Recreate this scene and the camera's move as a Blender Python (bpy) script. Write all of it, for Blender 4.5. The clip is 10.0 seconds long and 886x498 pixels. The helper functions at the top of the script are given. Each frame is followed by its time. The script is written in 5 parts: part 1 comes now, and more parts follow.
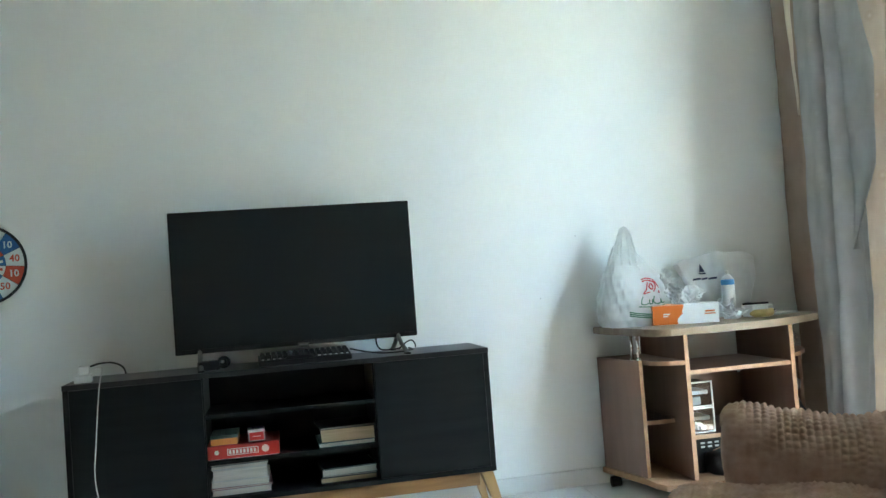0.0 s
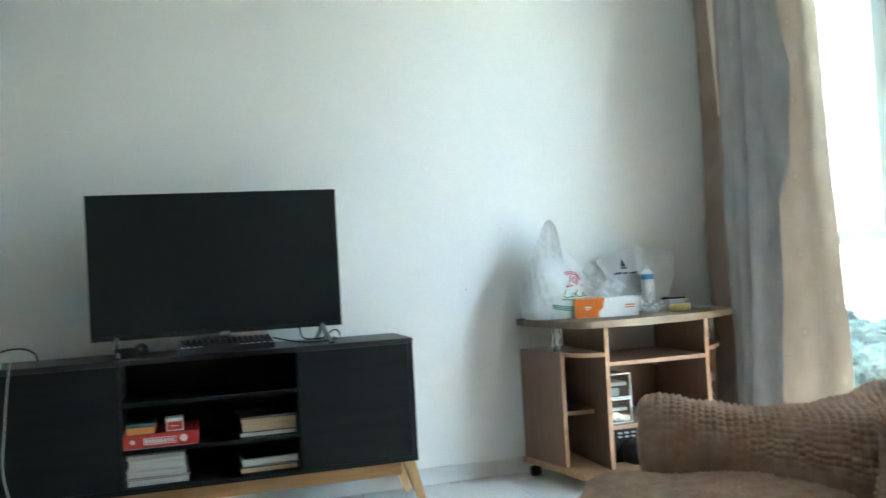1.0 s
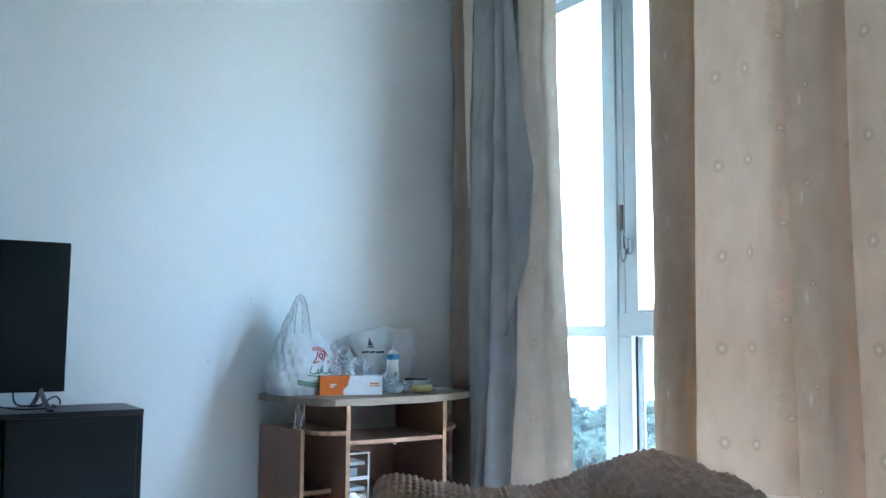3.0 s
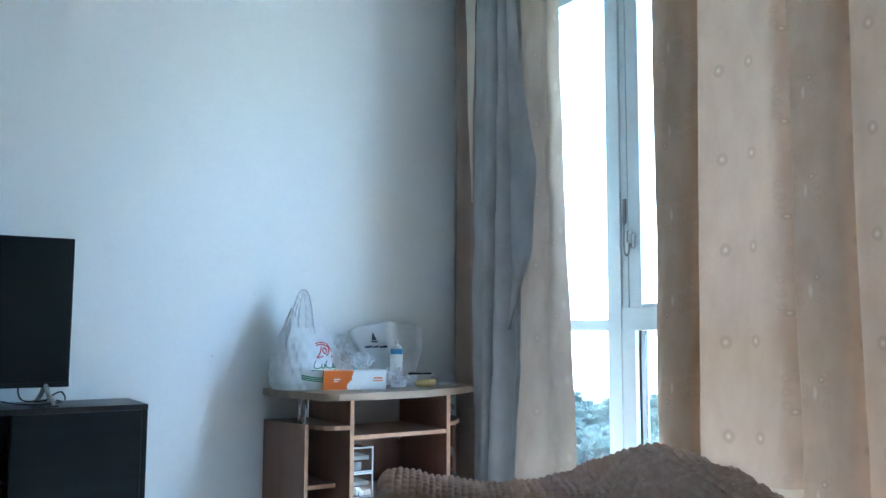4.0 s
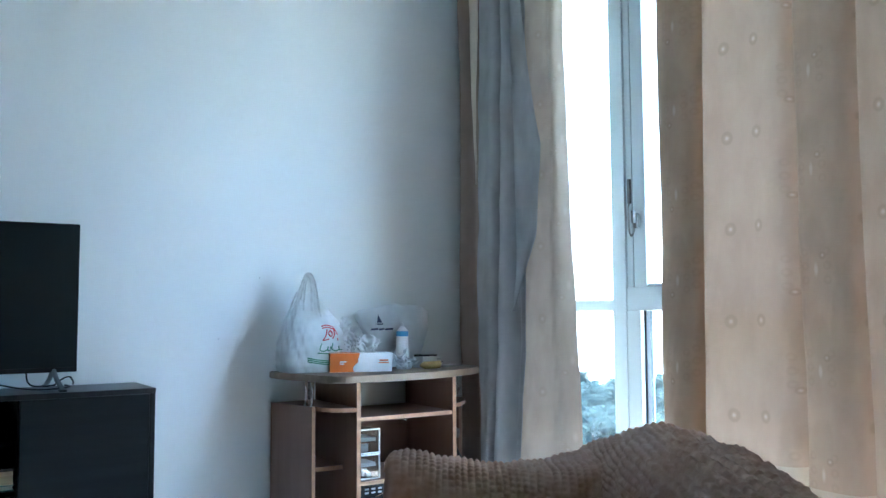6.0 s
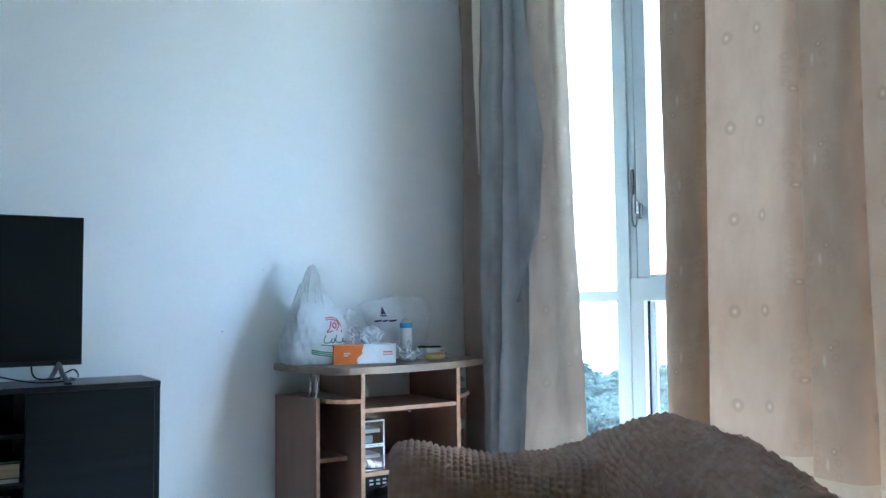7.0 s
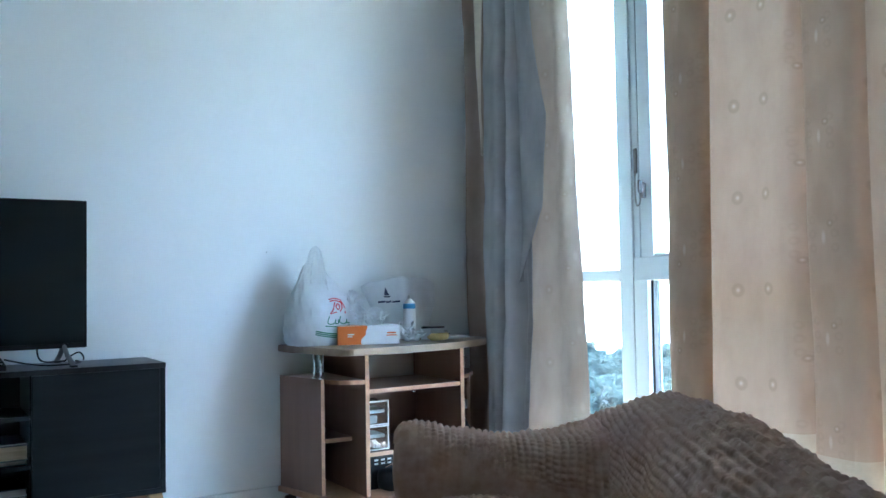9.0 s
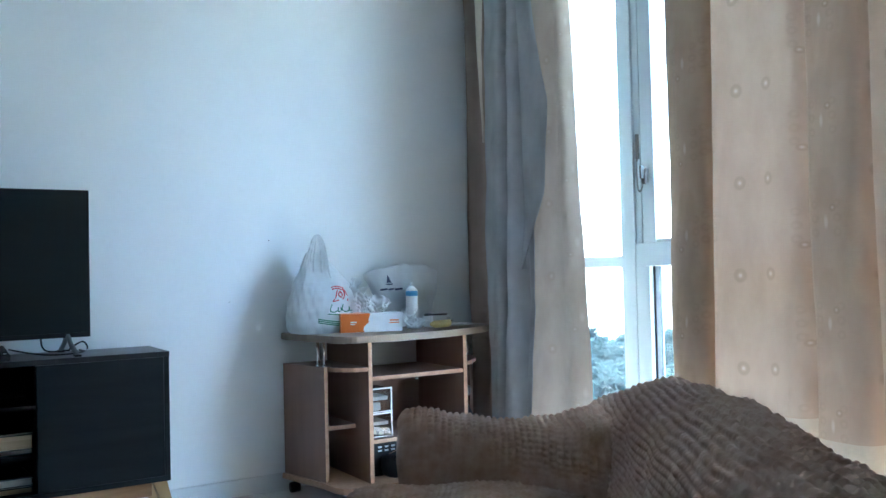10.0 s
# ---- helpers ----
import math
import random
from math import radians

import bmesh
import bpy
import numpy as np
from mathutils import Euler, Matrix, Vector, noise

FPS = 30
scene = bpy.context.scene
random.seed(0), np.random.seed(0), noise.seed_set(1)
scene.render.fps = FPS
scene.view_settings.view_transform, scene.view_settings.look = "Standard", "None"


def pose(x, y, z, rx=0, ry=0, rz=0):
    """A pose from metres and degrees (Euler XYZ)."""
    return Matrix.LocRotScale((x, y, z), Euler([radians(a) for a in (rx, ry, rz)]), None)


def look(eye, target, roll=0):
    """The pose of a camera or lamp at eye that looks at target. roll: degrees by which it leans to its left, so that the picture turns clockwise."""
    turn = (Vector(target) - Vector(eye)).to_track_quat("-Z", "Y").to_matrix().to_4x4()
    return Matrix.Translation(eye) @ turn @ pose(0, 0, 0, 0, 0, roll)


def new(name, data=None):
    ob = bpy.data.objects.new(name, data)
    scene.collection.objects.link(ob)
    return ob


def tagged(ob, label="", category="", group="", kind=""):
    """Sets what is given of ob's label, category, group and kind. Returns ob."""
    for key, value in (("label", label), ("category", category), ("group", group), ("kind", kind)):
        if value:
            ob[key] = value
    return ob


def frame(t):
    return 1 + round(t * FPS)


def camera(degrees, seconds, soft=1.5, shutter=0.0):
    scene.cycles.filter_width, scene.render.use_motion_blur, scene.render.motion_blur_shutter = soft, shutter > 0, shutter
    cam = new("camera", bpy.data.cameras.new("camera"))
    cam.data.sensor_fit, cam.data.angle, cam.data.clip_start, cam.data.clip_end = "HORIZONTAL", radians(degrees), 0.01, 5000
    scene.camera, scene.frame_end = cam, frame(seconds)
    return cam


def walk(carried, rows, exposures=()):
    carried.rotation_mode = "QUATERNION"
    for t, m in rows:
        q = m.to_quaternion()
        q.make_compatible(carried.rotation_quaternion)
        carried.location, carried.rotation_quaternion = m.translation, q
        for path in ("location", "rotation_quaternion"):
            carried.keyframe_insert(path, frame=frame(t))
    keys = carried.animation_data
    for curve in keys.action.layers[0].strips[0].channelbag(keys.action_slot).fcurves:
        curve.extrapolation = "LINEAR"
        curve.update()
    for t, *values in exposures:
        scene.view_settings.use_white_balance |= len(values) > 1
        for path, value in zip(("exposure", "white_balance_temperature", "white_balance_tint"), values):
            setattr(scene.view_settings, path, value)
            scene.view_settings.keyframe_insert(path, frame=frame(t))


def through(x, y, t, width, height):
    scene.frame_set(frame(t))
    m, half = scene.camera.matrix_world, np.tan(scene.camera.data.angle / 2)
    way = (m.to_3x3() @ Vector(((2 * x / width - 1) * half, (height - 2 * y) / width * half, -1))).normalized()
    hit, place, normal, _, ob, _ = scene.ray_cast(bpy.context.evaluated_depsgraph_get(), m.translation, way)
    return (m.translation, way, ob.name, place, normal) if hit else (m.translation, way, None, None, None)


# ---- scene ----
# The camera turns on the spot, held at chest height by someone seated.
EYE = 0.90
cam = camera(55.0, 10.0, 1.45, 0.3)
TURNS = [
    (0, 92.08, 4.23, -11.59),
    (0.5, 91.91, 4.20, -12.36),
    (1, 91.11, 3.18, -16.57),
    (1.5, 89.99, 1.46, -27.53),
    (2, 90.66, 1.32, -32.84),
    (2.5, 93.32, 0.78, -34.24),
    (3, 95.77, -0.35, -33.33),
    (4.5, 95.09, -0.09, -32.93),
    (5, 94.79, 0.01, -32.83),
    (5.5, 94.48, 0.17, -32.82),
    (7, 93.62, 0.58, -32.51),
    (7.5, 93.31, 0.74, -32.46),
    (8, 93.12, 0.89, -32.44),
    (8.5, 93.01, 0.87, -32.38),
    (9, 92.32, 0.96, -32.29),
    (9.5, 91.76, 1.18, -32.25),
    (10, 91.46, 1.34, -32.14),
]
EXPOSURES = [(0.0, 6.0, 6980, 4), (0.9, 5.98, 6980, 4), (1.5, 5.83, 6300, 5), (2.0, 5.7, 5700, 6), (2.5, 5.53, 5520, 7), (10.0, 5.56, 5500, 8)]
walk(cam, [(t, pose(0, 0, EYE, rx, ry, rz)) for t, rx, ry, rz in TURNS], EXPOSURES)
# ---- light ----
SUN_UP, SUN_TURN = 66.0, 100.0
world = bpy.data.worlds.new("hazy_sky")
scene.world = world
world.use_nodes = True
sky = world.node_tree.nodes.new("ShaderNodeTexSky")
sky.sky_type, sky.sun_disc = "NISHITA", False
sky.sun_elevation, sky.sun_rotation = radians(SUN_UP), radians(SUN_TURN)
sky.air_density, sky.dust_density, sky.ozone_density = 1.0, 2.5, 1.0
world.node_tree.links.new(sky.outputs[0], world.node_tree.nodes["Background"].inputs[0])
world.node_tree.nodes["Background"].inputs[1].default_value = 0.15
sun = new("sun", bpy.data.lights.new("sun", "SUN"))
sun.data.energy, sun.data.angle, sun.data.color = 1.1, radians(5.0), (1.0, 0.95, 0.86)
sun_way = Vector((math.sin(radians(SUN_TURN)) * math.cos(radians(SUN_UP)), math.cos(radians(SUN_TURN)) * math.cos(radians(SUN_UP)), math.sin(radians(SUN_UP))))
sun.matrix_world = look(sun_way * 20, (0, 0, 0))


# ---- materials ----
def nodes_of(name):
    m = bpy.data.materials.new(name)
    m.use_nodes = True
    return m, m.node_tree.nodes, m.node_tree.links, m.node_tree.nodes["Principled BSDF"]


def noise_node(nd, lk, scale, detail=4.0, stretch=(1, 1, 1)):
    tc, mp, nz = nd.new("ShaderNodeTexCoord"), nd.new("ShaderNodeMapping"), nd.new("ShaderNodeTexNoise")
    mp.inputs["Scale"].default_value = stretch
    nz.inputs["Scale"].default_value, nz.inputs["Detail"].default_value = scale, detail
    lk.new(tc.outputs["Object"], mp.inputs[0])
    lk.new(mp.outputs[0], nz.inputs["Vector"])
    return nz


def ramp_node(nd, lk, src, stops):
    r = nd.new("ShaderNodeValToRGB")
    while len(r.color_ramp.elements) < len(stops):
        r.color_ramp.elements.new(0.5)
    for e, (p, c) in zip(r.color_ramp.elements, stops):
        e.position, e.color = p, (*c, 1)
    lk.new(src, r.inputs[0])
    return r


def surface(name, dark, light, rough=0.6, scale=8.0, stretch=(1, 1, 1), grain=60.0, bump=0.15, dist=0.002, metal=0.0, spec=0.5, low=0.3, high=0.7):
    """A surface whose colour wanders between dark and light, with a fine relief."""
    m, nd, lk, b = nodes_of(name)
    big = noise_node(nd, lk, scale, 5.0, stretch)
    col = ramp_node(nd, lk, big.outputs["Fac"], [(low, dark), (high, light)])
    lk.new(col.outputs[0], b.inputs["Base Color"])
    fine = noise_node(nd, lk, grain, 6.0, stretch)
    rr = nd.new("ShaderNodeMapRange")
    rr.inputs["To Min"].default_value, rr.inputs["To Max"].default_value = max(0.02, rough - 0.08), min(1, rough + 0.08)
    lk.new(fine.outputs["Fac"], rr.inputs["Value"])
    lk.new(rr.outputs[0], b.inputs["Roughness"])
    bp = nd.new("ShaderNodeBump")
    bp.inputs["Strength"].default_value, bp.inputs["Distance"].default_value = bump, dist
    lk.new(fine.outputs["Fac"], bp.inputs["Height"])
    lk.new(bp.outputs[0], b.inputs["Normal"])
    b.inputs["Metallic"].default_value, b.inputs["Specular IOR Level"].default_value = metal, spec
    return m


def plain(name, colour, rough, spec):
    m, nd, lk, b = nodes_of(name)
    b.inputs["Base Color"].default_value = (*colour, 1)
    b.inputs["Roughness"].default_value, b.inputs["Specular IOR Level"].default_value = rough, spec
    return m


def sheet(name, colour, through=0.5, gloss=0.0, clear=0.0, scale=40.0, bump=0.3, dist=0.002, rough=0.3):
    """Thin cloth, paper or film: part of the light passes through it."""
    m, nd, lk, b = nodes_of(name)
    tr, mx = nd.new("ShaderNodeBsdfTranslucent"), nd.new("ShaderNodeMixShader")
    fine = noise_node(nd, lk, scale, 5.0)
    col = ramp_node(nd, lk, fine.outputs["Fac"], [(0.2, tuple(c * 0.9 for c in colour)), (0.8, colour)])
    bp = nd.new("ShaderNodeBump")
    bp.inputs["Strength"].default_value, bp.inputs["Distance"].default_value = bump, dist
    lk.new(fine.outputs["Fac"], bp.inputs["Height"])
    lk.new(col.outputs[0], b.inputs["Base Color"])
    lk.new(col.outputs[0], tr.inputs["Color"])
    lk.new(bp.outputs[0], b.inputs["Normal"])
    b.inputs["Roughness"].default_value, b.inputs["Specular IOR Level"].default_value = rough, gloss
    mx.inputs[0].default_value = through
    lk.new(b.outputs[0], mx.inputs[1])
    lk.new(tr.outputs[0], mx.inputs[2])
    last = mx
    if clear:
        tp, m2 = nd.new("ShaderNodeBsdfTransparent"), nd.new("ShaderNodeMixShader")
        m2.inputs[0].default_value = clear
        lk.new(mx.outputs[0], m2.inputs[1])
        lk.new(tp.outputs[0], m2.inputs[2])
        last = m2
    lk.new(last.outputs[0], nd["Material Output"].inputs[0])
    return m


def wood(name, dark, light, along="x", rough=0.45, scale=6.0):
    stretch = {"x": (0.12, 1, 1), "y": (1, 0.12, 1), "z": (1, 1, 0.12)}[along]
    return surface(name, dark, light, rough, scale * 5, stretch, 160.0, 0.2, 0.0006)


def curtain_cloth(name, dark, light, through, pattern):
    """Tan woven curtain with rows of rings and drops set into the weave, thinner there."""
    m, nd, lk, b = nodes_of(name)
    tc, sep = nd.new("ShaderNodeTexCoord"), nd.new("ShaderNodeSeparateXYZ")
    lk.new(tc.outputs["UV"], sep.inputs[0])

    def calc(op, a, c=None, e=None):
        n = nd.new("ShaderNodeMath")
        n.operation = op
        for i, q in enumerate((a, c, e)):
            if q is None:
                continue
            if isinstance(q, (int, float)):
                n.inputs[i].default_value = q
            else:
                lk.new(q, n.inputs[i])
        return n.outputs[0]

    def cell(v, period, shift):
        return calc("MULTIPLY", calc("SUBTRACT", calc("FRACT", calc("ADD", calc("DIVIDE", v, period), shift)), 0.5), period)

    u, v = sep.outputs[0], sep.outputs[1]

    def far(du, dv, squash=1.0):
        dv = calc("MULTIPLY", dv, squash)
        return calc("SQRT", calc("ADD", calc("MULTIPLY", du, du), calc("MULTIPLY", dv, dv)))

    def near(d, r, soft=0.004):
        n = nd.new("ShaderNodeMapRange")
        n.interpolation_type = "SMOOTHSTEP"
        lk.new(d, n.inputs["Value"])
        n.inputs["From Min"].default_value, n.inputs["From Max"].default_value = r - soft, r + soft
        n.inputs["To Min"].default_value, n.inputs["To Max"].default_value = 1.0, 0.0
        return n.outputs[0]

    # ring columns with a smaller ring beside each; two columns of drops between them
    WU, WV = 0.475, 0.293
    big = far(cell(u, WU, 0.741), cell(v, WV, 0.555))
    small = far(cell(u, WU, 0.511), cell(v, WV, 0.538), 0.8)
    drop = far(cell(u, WU, 0.254), cell(v, WV, 0.087), 0.35)
    drop2 = far(cell(u, WU, 0.036), cell(v, WV, 0.036), 0.35)
    leaf = far(cell(u, WU, 0.30), cell(v, WV, 0.25))
    leaf2 = far(cell(u, WU, 0.99), cell(v, WV, 0.90))
    bright = near(big, 0.0050)
    for d, r in ((small, 0.004), (drop, 0.0055), (drop2, 0.0055), (leaf, 0.003), (leaf2, 0.003)):
        bright = calc("MAXIMUM", bright, near(d, r))
    ring = calc("SUBTRACT", near(big, 0.022), near(big, 0.010))
    for d, r in ((small, 0.016), (leaf, 0.011), (leaf2, 0.011)):
        ring = calc("MAXIMUM", ring, calc("SUBTRACT", near(d, r), near(d, r * 0.5)))
    # a pointed medallion above each drop, with small curls on either side
    for su, sv in ((0.254, 0.75), (0.036, 0.70)):
        ring = calc("MAXIMUM", ring, calc("MULTIPLY", near(far(cell(u, WU, su), cell(v, WV, sv), 0.6), 0.036, 0.008), 0.4))
        for off in (-0.075, 0.075):
            for up in (0.16, 0.30, 0.44):
                curl = far(cell(u, WU, su + off), cell(v, WV, sv + up))
                ring = calc("MAXIMUM", ring, calc("MULTIPLY", calc("SUBTRACT", near(curl, 0.013), near(curl, 0.006)), 0.45))
    weave = noise_node(nd, lk, 14.0, 7.0, (1, 1, 0.5))
    thread = noise_node(nd, lk, 420.0, 2.0, (1, 1, 0.1))
    col = ramp_node(nd, lk, weave.outputs["Fac"], [(0.3, dark), (0.7, light)])
    mixd = nd.new("ShaderNodeMixRGB")
    mixd.inputs[2].default_value = (0.33, 0.235, 0.15, 1)
    lk.new(calc("MULTIPLY", ring, 0.42 * pattern), mixd.inputs[0])
    lk.new(col.outputs[0], mixd.inputs[1])
    mixb = nd.new("ShaderNodeMixRGB")
    mixb.inputs[2].default_value = (0.86, 0.78, 0.64, 1)
    lk.new(calc("MULTIPLY", bright, 0.32 * pattern), mixb.inputs[0])
    lk.new(mixd.outputs[0], mixb.inputs[1])
    lk.new(mixb.outputs[0], b.inputs["Base Color"])
    b.inputs["Roughness"].default_value, b.inputs["Specular IOR Level"].default_value = 0.85, 0.15
    bp = nd.new("ShaderNodeBump")
    bp.inputs["Strength"].default_value, bp.inputs["Distance"].default_value = 0.25, 0.001
    lk.new(thread.outputs["Fac"], bp.inputs["Height"])
    lk.new(bp.outputs[0], b.inputs["Normal"])
    tr, mx = nd.new("ShaderNodeBsdfTranslucent"), nd.new("ShaderNodeMixShader")
    lk.new(mixb.outputs[0], tr.inputs["Color"])
    lk.new(calc("ADD", through, calc("MULTIPLY", bright, 0.4 * through)), mx.inputs[0])
    lk.new(b.outputs[0], mx.inputs[1])
    lk.new(tr.outputs[0], mx.inputs[2])
    lk.new(mx.outputs[0], nd["Material Output"].inputs[0])
    return m


def glass_pane(name, tint=(0.70, 0.79, 0.82), gloss=0.06):
    m, nd, lk, b = nodes_of(name)
    tp, gl, mx = nd.new("ShaderNodeBsdfTransparent"), nd.new("ShaderNodeBsdfGlossy"), nd.new("ShaderNodeMixShader")
    tp.inputs[0].default_value = (*tint, 1)
    gl.inputs["Roughness"].default_value = 0.02
    mx.inputs[0].default_value = gloss
    lk.new(tp.outputs[0], mx.inputs[1])
    lk.new(gl.outputs[0], mx.inputs[2])
    lk.new(mx.outputs[0], nd["Material Output"].inputs[0])
    return m


PAINT = surface("wall_paint", (0.835, 0.84, 0.825), (0.865, 0.87, 0.855), 0.62, 1.3, (1, 1, 1), 220.0, 0.12, 0.0008, spec=0.35)
CEIL = surface("ceiling_paint", (0.86, 0.86, 0.85), (0.89, 0.89, 0.88), 0.8, 1.0)
TILE = surface("floor_tile", (0.74, 0.75, 0.75), (0.81, 0.82, 0.82), 0.22, 2.2, (1, 1, 1), 30.0, 0.05, 0.0005)
GROUT = surface("grout", (0.40, 0.40, 0.39), (0.5, 0.5, 0.49), 0.9, 20.0)
SKIRT = surface("skirting_tile", (0.66, 0.67, 0.66), (0.74, 0.74, 0.73), 0.3, 6.0, bump=0.05)
BLACK_WOOD = surface("black_ash_veneer", (0.0045, 0.0062, 0.0068), (0.0095, 0.0118, 0.0125), 0.55, 30.0, (0.08, 1, 1), 220.0, 0.3, 0.0005, spec=0.22)
BLACK_EDGE = surface("black_edge_band", (0.004, 0.005, 0.0055), (0.008, 0.0092, 0.0098), 0.5, 30.0, bump=0.1, spec=0.25)
BLACK_TOP = surface("black_lacquer_top", (0.006, 0.0065, 0.007), (0.011, 0.0115, 0.012), 0.36, 20.0, (0.08, 1, 1), 200.0, 0.15, 0.0004, spec=0.6)
OAK = wood("oiled_oak", (0.20, 0.085, 0.03), (0.50, 0.265, 0.115), "x", 0.4, 4.0)
OAK_UP = wood("oiled_oak_leg", (0.40, 0.22, 0.09), (0.60, 0.37, 0.17), "z", 0.4, 3.0)
BEECH = surface("beech_laminate", (0.205, 0.112, 0.078), (0.275, 0.155, 0.11), 0.42, 16.0, (1, 1, 0.1), 180.0, 0.12, 0.0004)
BEECH_EDGE = surface("beech_edge_band", (0.43, 0.235, 0.135), (0.53, 0.31, 0.19), 0.5, 40.0, bump=0.1)
BEECH_TOP = surface("worn_desk_top", (0.20, 0.14, 0.095), (0.35, 0.26, 0.185), 0.5, 14.0, (0.2, 1, 1), 120.0, 0.25, 0.0006)
CHROME = surface("chrome", (0.75, 0.76, 0.77), (0.85, 0.86, 0.87), 0.14, 20.0, bump=0.02, metal=1.0)
PLASTIC_K = surface("black_plastic", (0.008, 0.008, 0.009), (0.014, 0.014, 0.015), 0.5, 30.0, bump=0.1, dist=0.0004, spec=0.3)
SCREEN = plain("dark_screen", (0.006, 0.0095, 0.0103), 0.28, 0.35)
GREY_METAL = surface("grey_metal", (0.15, 0.155, 0.16), (0.21, 0.215, 0.22), 0.4, 20.0, bump=0.05, metal=0.3)
WHITE_PLASTIC = surface("white_plastic", (0.74, 0.74, 0.73), (0.8, 0.8, 0.79), 0.35, 20.0, bump=0.03)
WHITE_CABLE = surface("white_cable", (0.66, 0.66, 0.64), (0.74, 0.74, 0.72), 0.45, 30.0, bump=0.03)
KEY_LEGEND = surface("pale_key_legend", (0.55, 0.56, 0.57), (0.65, 0.66, 0.67), 0.5, 50.0, bump=0.02)
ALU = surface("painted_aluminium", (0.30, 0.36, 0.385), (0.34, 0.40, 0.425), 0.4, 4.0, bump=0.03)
GASKET = surface("rubber_gasket", (0.02, 0.022, 0.024), (0.03, 0.032, 0.034), 0.7, 40.0)
STEEL = surface("worn_steel", (0.075, 0.075, 0.075), (0.12, 0.12, 0.115), 0.5, 60.0, bump=0.1, spec=0.3)
PANE = glass_pane("window_glass")
CLEAR = glass_pane("clear_plastic", (0.66, 0.70, 0.73), 0.06)
CURTAIN = curtain_cloth("tan_curtain", (0.475, 0.335, 0.23), (0.54, 0.39, 0.27), 0.048, 1.0)
# left curtain's cloth and lining, darkened and greyed to paint in its shade
CURTAIN_SHADED = curtain_cloth("shaded_curtain", (0.34, 0.25, 0.195), (0.40, 0.30, 0.24), 0.01, 0.1)
CURTAIN_LINED_DIM = curtain_cloth("dimmed_lining_side", (0.365, 0.355, 0.345), (0.45, 0.44, 0.43), 0.012, 0.2)
CURTAIN_DIMMED = curtain_cloth("dimmed_curtain_edge", (0.41, 0.325, 0.25), (0.48, 0.39, 0.305), 0.028, 0.45)
HEM_DOUBLE = sheet("doubled_hem", (0.52, 0.48, 0.47), 0.09, 0.1, 0.0, 60.0, 0.2, 0.001, 0.85)
# cream lightened so the corner strip looks lit from behind
BACKLIT_LINING = sheet("backlit_lining", (0.82, 0.72, 0.58), 0.2, 0.1, 0.0, 60.0, 0.2, 0.001, 0.85)
LINING = sheet("sheer_lining", (0.74, 0.66, 0.57), 0.75, 0.1, 0.55, 60.0, 0.2, 0.001, 0.85)
# paler, slightly more see-through cloth below each hem height
CURTAIN_HEM = sheet("pale_hem_cloth", (0.62, 0.50, 0.36), 0.055, 0.1, 0.0, 60.0, 0.2, 0.001, 0.85)
SOFA = surface("seersucker_cover", (0.41, 0.262, 0.195), (0.545, 0.38, 0.295), 0.9, 35.0, (1, 1, 1), 420.0, 0.6, 0.001, spec=0.15)
FILM = sheet("bag_film", (0.95, 0.96, 0.96), 0.45, 0.5, 0.10, 26.0, 0.6, 0.004, 0.3)
FILM_2 = sheet("frosted_bag_film", (0.90, 0.91, 0.92), 0.5, 0.4, 0.1, 24.0, 0.4, 0.003, 0.4)
TISSUE = sheet("tissue_paper", (0.92, 0.93, 0.94), 0.4, 0.05, 0.0, 60.0, 0.4, 0.002, 0.9)
CARD_WHITE = surface("white_card", (0.76, 0.77, 0.78), (0.82, 0.83, 0.84), 0.5, 20.0, bump=0.04)
CARD_ORANGE = surface("orange_card", (0.72, 0.17, 0.025), (0.80, 0.21, 0.035), 0.45, 16.0, bump=0.04)
CARD_RED = surface("red_card", (0.50, 0.035, 0.028), (0.60, 0.05, 0.04), 0.4, 14.0, bump=0.05)
CARD_AMBER = surface("amber_card", (0.66, 0.27, 0.06), (0.76, 0.34, 0.09), 0.5, 14.0, bump=0.05)
PAPER = surface("page_edges", (0.50, 0.48, 0.43), (0.70, 0.68, 0.62), 0.85, 260.0, (0.02, 0.02, 1), 500.0, 0.5, 0.0006)
PAPER_TAN = surface("tan_page_edges", (0.45, 0.33, 0.20), (0.60, 0.46, 0.30), 0.85, 260.0, (0.02, 0.02, 1), 500.0, 0.5, 0.0006)
COVER_DARK = surface("dark_book_cover", (0.03, 0.035, 0.04), (0.06, 0.065, 0.07), 0.4, 20.0, bump=0.05)
COVER_PALE = surface("pale_book_cover", (0.45, 0.47, 0.47), (0.6, 0.61, 0.6), 0.45, 20.0, bump=0.05)
COVER_PLUM = surface("plum_magazine_cover", (0.20, 0.07, 0.10), (0.35, 0.16, 0.18), 0.4, 30.0, bump=0.05)
COVER_TEAL = surface("teal_book_cover", (0.05, 0.12, 0.13), (0.10, 0.2, 0.2), 0.4, 20.0, bump=0.05)
INK_RED = surface("red_print", (0.66, 0.06, 0.08), (0.74, 0.09, 0.11), 0.5, 30.0, bump=0.02)
INK_GREEN = surface("green_print", (0.05, 0.24, 0.13), (0.09, 0.32, 0.18), 0.5, 30.0, bump=0.02)
INK_NAVY = surface("navy_print", (0.025, 0.035, 0.09), (0.04, 0.05, 0.12), 0.5, 30.0, bump=0.02)
INK_BLUE = surface("blue_print", (0.05, 0.25, 0.52), (0.08, 0.32, 0.6), 0.45, 30.0, bump=0.02)
INK_WHITE = surface("white_print", (0.76, 0.76, 0.74), (0.82, 0.82, 0.8), 0.5, 30.0, bump=0.02)
